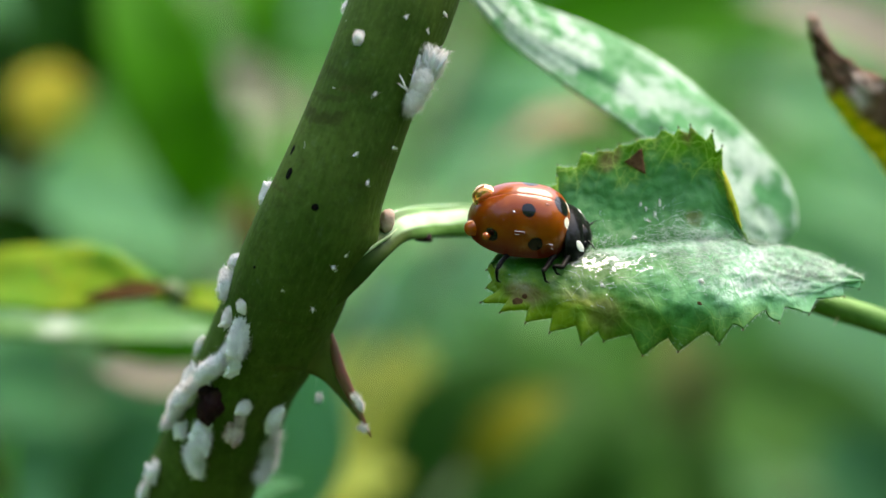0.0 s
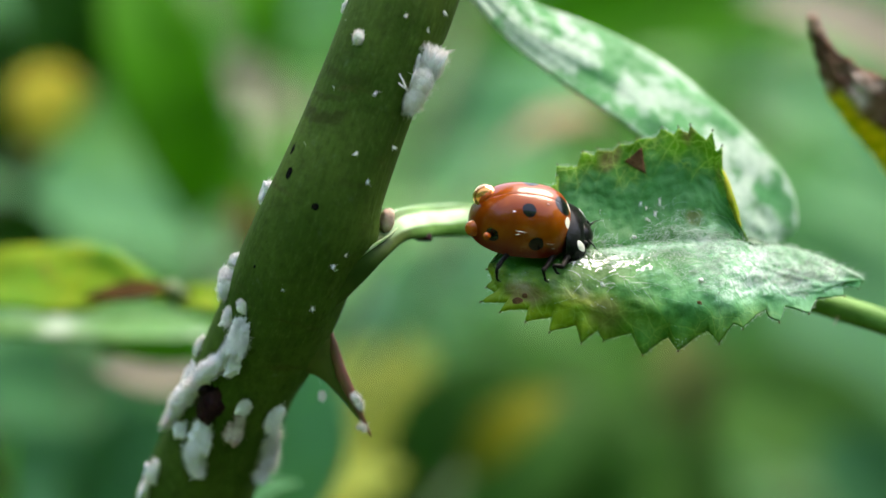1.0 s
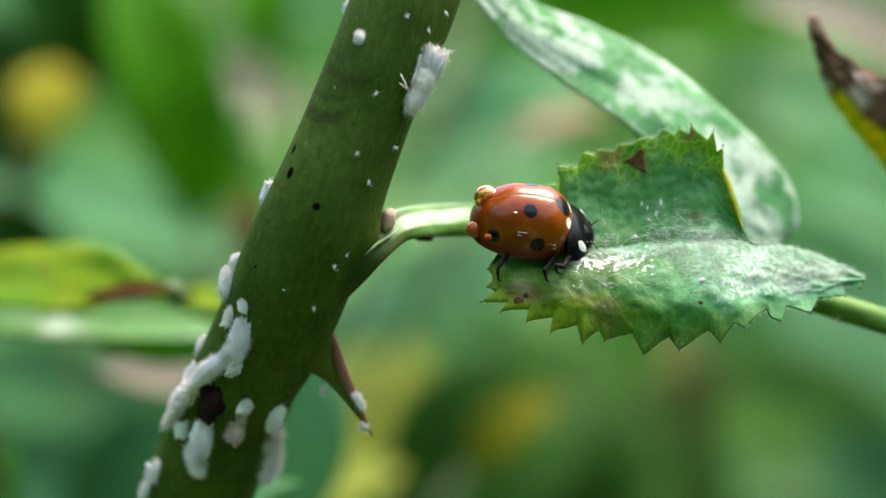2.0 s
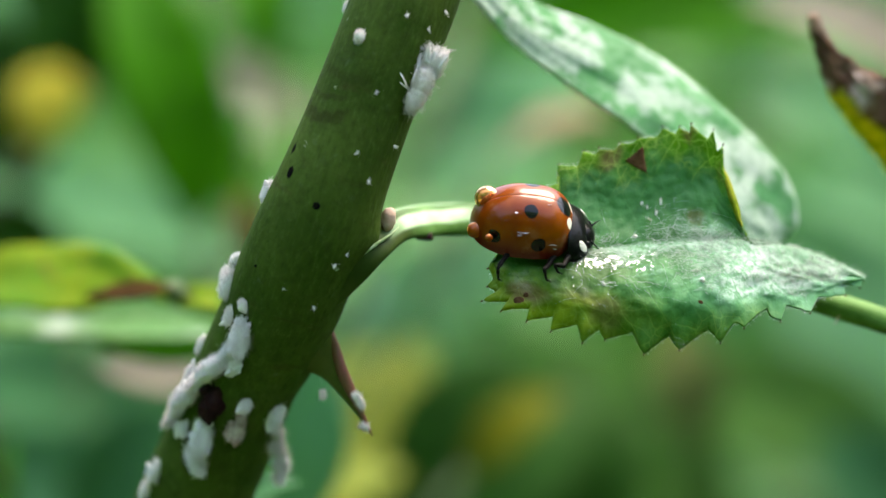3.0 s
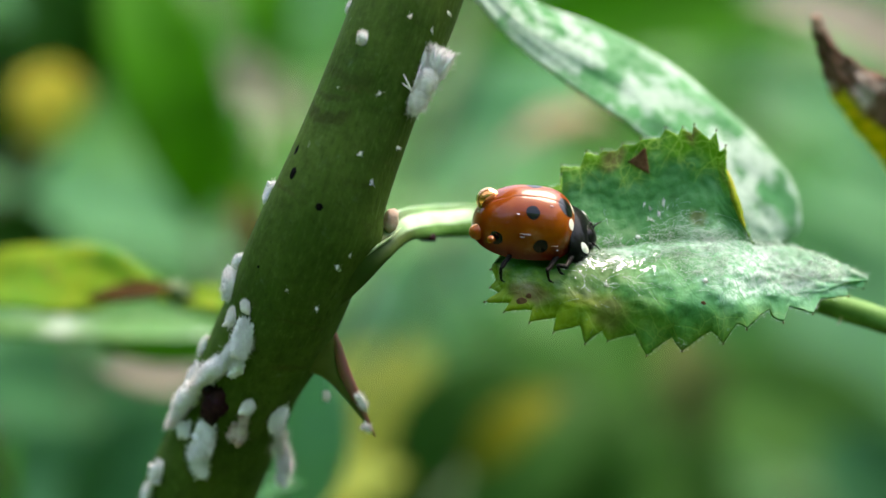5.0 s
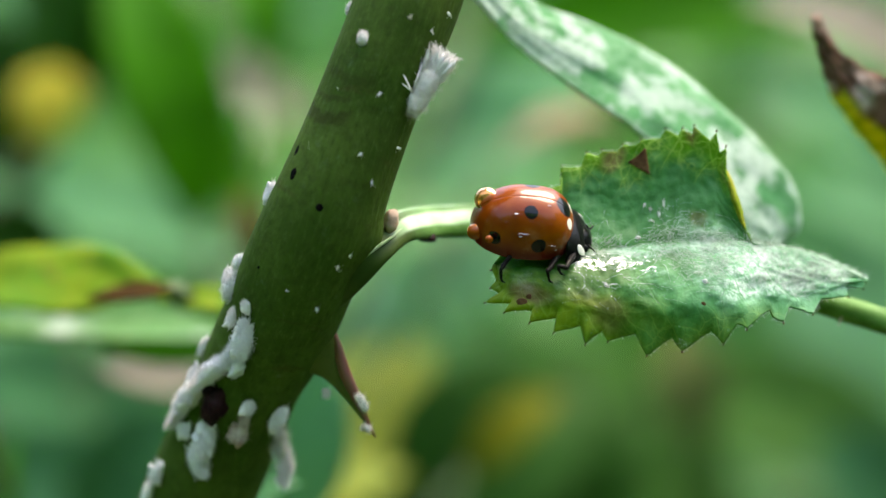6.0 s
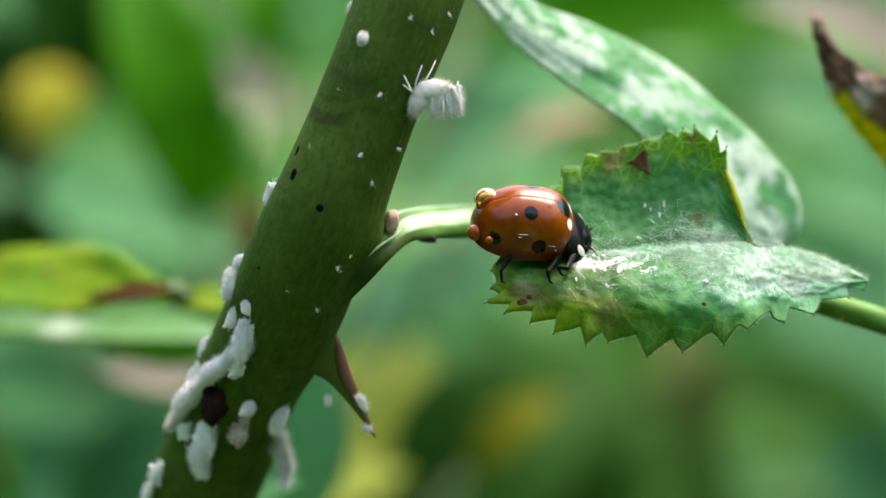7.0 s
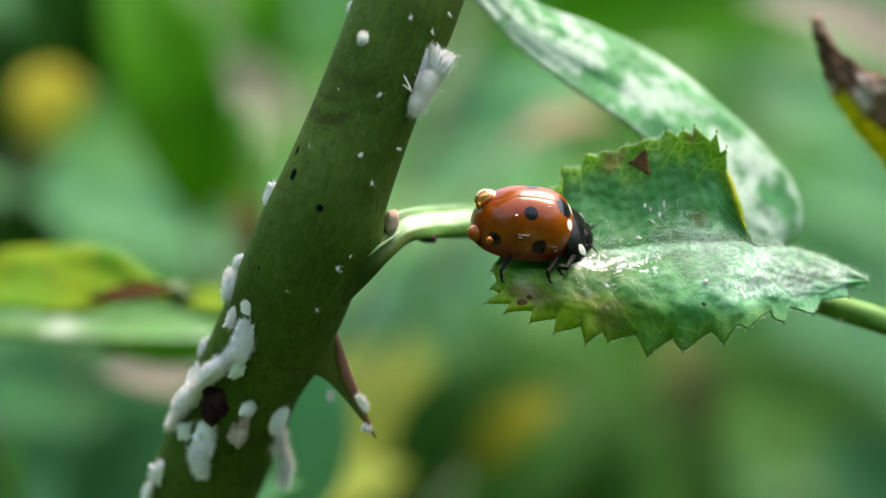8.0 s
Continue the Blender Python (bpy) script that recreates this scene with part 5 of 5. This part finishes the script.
BUSH = thing("rose_bush", Vector((0.02, 0.13, 0.0)), "leafy rose bush with green, yellowing and dried leaves", "rose bush")


def bush_canes():
    canes = []
    for x0, y0, x1, y1, top in ((-0.12, 0.12, -0.105, 0.12, 0.60), (0.12, 0.14, 0.115, 0.12, 0.62), (0.01, 0.24, 0.02, 0.22, 0.49), (-0.02, 0.17, -0.028, 0.115, 0.50)):
        pts = [Vector((x0 + (x1 - x0) * s + 0.008 * math.sin(s * 7 + x0 * 90), y0 + (y1 - y0) * s, -0.03 + (top + 0.03) * s)) for s in [i / 30 for i in range(31)]]
        k = Buf()
        k.tube(pts, [(3.2 - 1.7 * i / 30) * MM for i in range(31)], 12)
        make("cane", k, M_CANE2, BUSH, "slender green cane")
        canes.append(pts)
    return canes


BUSH_CANES = bush_canes()


def bush_leaf(p0, p1, w, material, facing=(0, -1, 0.5), label="", name="leaf", to=None, **kw):
    base, tip = at(*p0), at(*p1)
    d = (p0[2] + p1[2]) / 2
    kw.setdefault("seed", p0[0] * 0.013)
    lf = make(name, blade(base, tip, grid_width(w, d), facing, **kw), material, BUSH, label, thick=0.00025)
    # stalk to the nearest cane, entering from below and behind
    goal = at(*to) if to else min((q for c in BUSH_CANES for q in c if q.z < base.z + 0.03), key=lambda q: (q - base).length)
    k = Buf()
    dip = min(1.0, (goal - base).length / 0.04)
    mid = (base + goal) * 0.5 + Vector((0, 0.008, -0.006)) * dip
    k.tube([goal, goal.lerp(mid, 0.5) + Vector((0, 0.002, -0.002)) * dip, mid, mid.lerp(base, 0.55) + Vector((0, 0.001, -0.002)) * dip, base], [0.9 * MM, 0.8 * MM, 0.7 * MM, 0.6 * MM, 0.6 * MM], 8)
    make("leaf_stalk", k, M_CANE2, lf)
    return lf


def build_bush():
    B = bush_leaf
    # beside the cane, a little behind it
    B((-110, 505, 34), (294, 508, 26), 180, M_LIME, (0.1, -0.75, 0.7), "yellow-green leaf with a browning tip", curl=0.06, fold=0.1, wave=0.12)
    B((470, 545, 26), (270, 525, 24), 60, M_LIME, (0, -0.7, 0.7), "yellow-green leaf", curl=0.05)
    B((450, 588, 34), (-130, 578, 36), 76, M_PALE, (0, -0.7, 0.7), "pale mildewed leaf", curl=0.03, fold=0.15)
    B((440, 590, 38), (170, 612, 40), 90, M_FRESH, (0, -0.9, 0.2), "green leaf in shade", curl=0.02)
    B((360, 680, 60), (170, 650, 62), 90, M_BEIGE, (0, -0.8, 0.6), "dry beige leaf", curl=0.04)
    B((500, 960, 62), (572, 620, 56), 170, M_SEA, (0.1, -0.6, 0.8), "smooth blue-green leaf", curl=0.03, fold=0.1, peak=0.55)
    B((380, 930, 26), (520, 850, 22), 70, M_GREY, (0, -0.7, 0.7), "grey-green leaf")
    B((300, 510, 23), (150, 528, 23), 44, M_SCORCH, (0, -0.7, 0.7), "dead brown tip of a yellowing leaf", to=(330, 524, 25), curl=0.02)
    # the dried leaf at the side
    keys = [(1436, 28, 12, 5), (1445, 60, 12, 11), (1461, 96, 12, 17), (1489, 139, 12, 34), (1531, 180, 12, 52), (1580, 218, 13, 64), (1655, 284, 14, 74), (1740, 350, 18, 60), (1830, 400, 24, 8)]

    def bend(u, v, half):
        return half * GRID * (0.55 * v * v - 0.25 * v) + 0.5 * noise.noise(Vector((u * 8, v * 2, 4))) + 0.25 * noise.noise(Vector((u * 21, v * 5, 9)))

    dry = make("dry_leaf", ribbon(keys, 80, 33, bend, 0.16), half_dried_material(), BUSH, "curled leaf, dry and brown above and yellow-green along its edge", thick=0.00025)
    k = Buf()
    k.tube([at(1815, 395, 23.5), at(1880, 430, 32), BUSH_CANES[1][27]], [0.7 * MM, 0.8 * MM, 0.9 * MM], 8)
    make("leaf_stalk", k, M_CANE2, dry)
    # far leaves, left
    B((62, 268, 126), (104, 112, 130), 128, M_YELLOW, (0.1, -0.7, 0.7), "yellowed leaf", peak=0.55)
    B((360, 400, 120), (205, -130, 130), 200, M_FRESH, (0.1, -0.7, 0.6), "bright green blade")
    B((430, 400, 135), (330, 150, 150), 110, M_FRESH, (0.1, -0.7, 0.6), "bright green blade")
    B((480, 120, 140), (440, -120, 150), 110, M_FRESH, (0.1, -0.7, 0.6), "bright green blade")
    B((10, 980, 60), (20, 770, 60), 24, M_FRESH, (0.2, -1, 0.3), "narrow green blade")
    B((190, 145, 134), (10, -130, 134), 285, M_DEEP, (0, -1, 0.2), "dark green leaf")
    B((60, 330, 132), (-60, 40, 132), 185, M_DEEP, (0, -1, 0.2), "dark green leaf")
    B((-60, -60, 110), (40, 50, 110), 60, M_GREY, (0, -0.6, 0.8), "grey-green leaf")
    B((480, 470, 180), (-120, 300, 190), 190, M_GREY, (0, -0.75, 0.75), "broad grey-green leaf", curl=0.05)
    B((330, 110, 150), (540, 210, 140), 100, M_BEIGE, (0, -0.8, 0.6), "faded beige leaf")
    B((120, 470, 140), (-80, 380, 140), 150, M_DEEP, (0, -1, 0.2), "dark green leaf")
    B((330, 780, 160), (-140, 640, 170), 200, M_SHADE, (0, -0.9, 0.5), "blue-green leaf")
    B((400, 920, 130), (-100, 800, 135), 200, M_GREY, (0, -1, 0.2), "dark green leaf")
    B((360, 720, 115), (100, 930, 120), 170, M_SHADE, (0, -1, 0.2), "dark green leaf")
    B((600, 600, 230), (960, 430, 240), 190, M_GREY, (0, -0.8, 0.65), "blue-green leaf")
    B((470, 930, 100), (720, 820, 110), 130, M_OLIVE, (0, -0.7, 0.7), "faded leaf")
    B((800, 300, 235), (1080, 70, 245), 230, M_GREY, (0, -0.5, 0.85), "pale grey-green leaf")
    # far leaves, right
    B((500, 1060, 175), (735, 590, 190), 290, M_OLIVE, (0, -0.7, 0.7), "olive-yellow leaf")
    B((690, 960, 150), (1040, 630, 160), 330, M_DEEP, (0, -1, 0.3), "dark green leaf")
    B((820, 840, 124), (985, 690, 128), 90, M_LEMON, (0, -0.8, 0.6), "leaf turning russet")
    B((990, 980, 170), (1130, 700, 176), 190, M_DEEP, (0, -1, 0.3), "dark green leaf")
    B((1235, 790, 166), (1190, 560, 170), 130, M_DRAB, (0, -0.8, 0.5), "drab olive leaf")
    # small brown blade added in place of a dark upright leaf stem
    B((440, 480, 96), (424, 335, 100), 52, M_SCORCH, (0, -0.9, 0.4), "brown blade standing in for a leaf's stem")
    B((880, 262, 120), (1080, 196, 118), 66, M_TAN, (0, -0.6, 0.8), "faded tan leaf")
    B((720, 340, 200), (1020, 290, 210), 130, M_GREY, (0, -0.7, 0.7), "grey-green leaf")
    B((820, 60, 150), (1470, 30, 150), 180, M_FRESH, (0, -0.9, 0.4), "green leaf")
    B((1620, 310, 150), (1330, 130, 150), 210, M_GREY, (0, -0.75, 0.65), "pale grey-green leaf")
    B((1720, 160, 100), (1310, -20, 105), 120, M_BEIGE, (0, -0.8, 0.6), "dry beige leaf")
    B((1720, 490, 180), (1370, 310, 190), 150, M_GREY, (0, -0.7, 0.7), "grey-green leaf")
    B((1700, 860, 230), (1050, 640, 250), 240, M_MOSS, (0, -0.9, 0.5), "broad blue-green leaf")
    B((1290, 980, 190), (940, 580, 210), 250, M_MOSS, (0, -0.9, 0.5), "blue-green leaf")
    B((1700, 940, 190), (1430, 780, 200), 200, M_SHADE, (0, -1, 0.1), "grey-green leaf in shade")


build_bush()


def build_hedge():
    """Far foliage: a bank of leaves too soft to count, and an unseen ring added to screen the sky."""
    rnd = random.Random(77)
    k = Buf()
    for _ in range(2600):
        y = rnd.uniform(0.26, 0.62)
        x = rnd.gauss(0, 0.28)
        z = rnd.uniform(0.02, 0.66 + 0.12 * (y - 0.26) + 0.03 * math.sin(x * 14))
        d = Vector((rnd.uniform(-1, 1), rnd.uniform(-0.6, 0.6), rnd.uniform(-0.7, 0.5))).normalized()
        f = Vector((rnd.uniform(-0.6, 0.6), -1, rnd.uniform(0.0, 1.2)))
        L = rnd.uniform(0.030, 0.058)
        p = Vector((x, y, z))
        b = blade(p, p + d * L, L * rnd.uniform(0.45, 0.62), f, 0.12, 0.2, 0.05, 0.42, 6, 5, rnd.uniform(0, 9))
        base = len(k.v)
        k.v.extend(b.v)
        k.f.extend(tuple(base + i for i in q) for q in b.f)
        k.uv.extend(b.uv)
    for _ in range(1100):
        p = Vector((rnd.gauss(0, 0.25), rnd.uniform(0.62, 0.95), rnd.uniform(0.1, 0.86)))
        d = Vector((rnd.uniform(-1, 1), rnd.uniform(-0.6, 0.6), rnd.uniform(-0.7, 0.5))).normalized()
        f = Vector((rnd.uniform(-0.6, 0.6), -1, rnd.uniform(0.0, 1.2)))
        L = rnd.uniform(0.06, 0.10)
        b = blade(p, p + d * L, L * rnd.uniform(0.5, 0.7), f, 0.12, 0.2, 0.05, 0.42, 6, 5, rnd.uniform(0, 9))
        base = len(k.v)
        k.v.extend(b.v)
        k.f.extend(tuple(base + i for i in q) for q in b.f)
        k.uv.extend(b.uv)
    # unseen ring at the sides and behind the camera, added to block low sky
    for _ in range(6800):
        turn = rnd.uniform(-0.95, math.pi + 0.95)
        far = rnd.uniform(0.75, 1.25)
        p = Vector((math.cos(turn) * far, 0.1 - math.sin(turn) * far, rnd.uniform(0.0, 1.05 + 0.15 * math.sin(turn * 5))))
        d = Vector((rnd.uniform(-1, 1), rnd.uniform(-1, 1), rnd.uniform(-0.7, 0.5))).normalized()
        f = Vector((-math.cos(turn) + rnd.uniform(-0.5, 0.5), math.sin(turn) + rnd.uniform(-0.5, 0.5), rnd.uniform(0.0, 1.0)))
        L = rnd.uniform(0.09, 0.15)
        b = blade(p, p + d * L, L * rnd.uniform(0.45, 0.62), f, 0.12, 0.2, 0.05, 0.42, 6, 5, rnd.uniform(0, 9))
        base = len(k.v)
        k.v.extend(b.v)
        k.f.extend(tuple(base + i for i in q) for q in b.f)
        k.uv.extend(b.uv)
    n = Nodes("hedge_leaf")
    r = n.n("ShaderNodeNewGeometry", 8)
    o = n.obj()
    col = n.mix(n.step(r, 0.0, 1.0), (0.085, 0.27, 0.075), (0.20, 0.44, 0.17))
    col = n.mix(n.step(n.noise(o, 9.0, 2.0), 0.4, 0.65), col, (0.11, 0.36, 0.05))
    s = n.plain(col, 0.5)
    mtl = n.finish(n.n("ShaderNodeMixShader", 0, None, i0=0.42, i1=s, i2=n.n("ShaderNodeBsdfTranslucent", 0, None, Color=col)))
    tagged(make("hedge_foliage", k, mtl), "bank of green leaves behind the rose, with an unseen ring added to screen the sky", "foliage", "", "stuff")
    tw = Buf()
    for i in range(26):
        x, y = rnd.gauss(0, 0.26), rnd.uniform(0.28, 0.6)
        pts = [Vector((x + 0.03 * math.sin(s * 4 + i) * s, y + 0.02 * math.cos(s * 5 + i) * s, -0.03 + 0.66 * s)) for s in [j / 10 for j in range(11)]]
        tw.tube(pts, [(4.0 - 2.6 * j / 10) * MM for j in range(11)], 6)
    tagged(make("hedge_twigs", tw, M_TWIG), "brown twigs inside the bank of leaves", "twigs", "", "stuff")


build_hedge()


# ---- what moves ----
def motions():
    # ladybird: grid steps right and down on the leaflet, degrees it lifts its head, steps the neck shield draws back
    rows = [(0.0, 0, 0, 0, 0), (0.5, 0, 0, 0, 0), (1.0, 1.4, 1.0, 0.2, 0), (1.5, 1.3, 1.8, 0.5, 0), (3.0, 2.8, 4.4, 0.8, 0), (3.5, 3.3, 4.9, 1.0, 0.6), (4.0, 2.3, 5.3, 1.6, 0),
            (4.5, 2.4, 5.4, 1.4, -0.3), (6.0, -2.2, 3.7, 1.5, 3.6), (6.5, -2.4, 3.0, 1.7, 3.2), (7.0, -2.6, 3.8, 1.8, 3.8), (7.5, -2.4, 4.0, 1.8, 3.0), (8.0, -2.6, 4.5, 1.9, 2.4)]
    body, neck = [], []
    legs = [[] for _ in LEGS]
    for t, x, y, lift, draw in rows:
        turn = Matrix.Translation(BUG.translation) @ pose(0, 0, 0, 0, -lift, 0) @ Matrix.Translation(-BUG.translation)
        m = Matrix.Translation(Vector((x, 0, -y)) * GRID * MM) @ turn @ BUG
        body.append((t, m))
        neck.append((t, pose(-draw * GRID * MM, 0, -draw * 0.4 * GRID * MM, 0, draw * 1.0, 0)))
        for i in range(len(LEGS)):
            legs[i].append((t, m.inverted() @ BUG))
    walk(LADYBIRD, body)
    walk(SHIELD, neck)
    for leg, r in zip(LEGS, legs):
        walk(leg, r)
    # aphid: degrees that abdomen and brush swing down
    kick = [(0.0, -6, 0), (1.7, -6, 0), (2.8, -6, 0), (4.0, -5, 0), (4.5, -3, 4), (4.7, -4, 2), (5.8, -2, 6), (6.0, -1, 8), (6.1, 4, 14), (6.2, -3, 4), (6.3, -3, 6), (6.4, 4, 18), (6.5, -3, 6), (6.6, 10, 62),
            (6.7, 2, 34), (6.8, 46, 66), (6.9, 38, 52), (7.0, 60, 92), (7.1, 62, 96), (7.2, 46, 68), (7.3, 2, 8), (7.4, -4, 2), (7.6, -4, 2), (8.0, -3, 4)]
    walk(ABDOMEN, [(t, pose(0, 0, 0, 0, a, 0)) for t, a, b in kick])
    walk(BRUSH, [(t, Matrix.Translation(BRUSH_AT) @ pose(0, 0, 0, 0, b, 0)) for t, a, b in kick])
    swing = [(0.0, 0), (1.0, 0), (1.7, 2), (2.8, 20), (3.2, 22), (4.7, 22), (5.8, 23), (8.0, 23)]
    walk(HANGING, [(t, Matrix.Translation(HANGING_AT) @ pose(0, 0, 0, 0, -a, 0)) for t, a in swing])
    sway = [(0.0, 0, 0), (0.5, 1.5, -4), (1.0, 5, -2), (1.5, 9, -12), (1.7, 8, -14), (2.8, 5, -4), (3.5, 4, -2), (4.0, 4, 0), (4.5, 4, -5), (4.7, 4, 2), (5.8, 14, -24), (6.0, 5, -8), (6.5, 3, -5), (7.0, 8, 4),
            (7.5, 8, -2), (8.0, 12, -5)]
    walk(MOTE, [(t, Matrix.Translation(MOTE_AT + Vector((x, 0, -y)) * GRID * MM)) for t, x, y in sway])


motions()
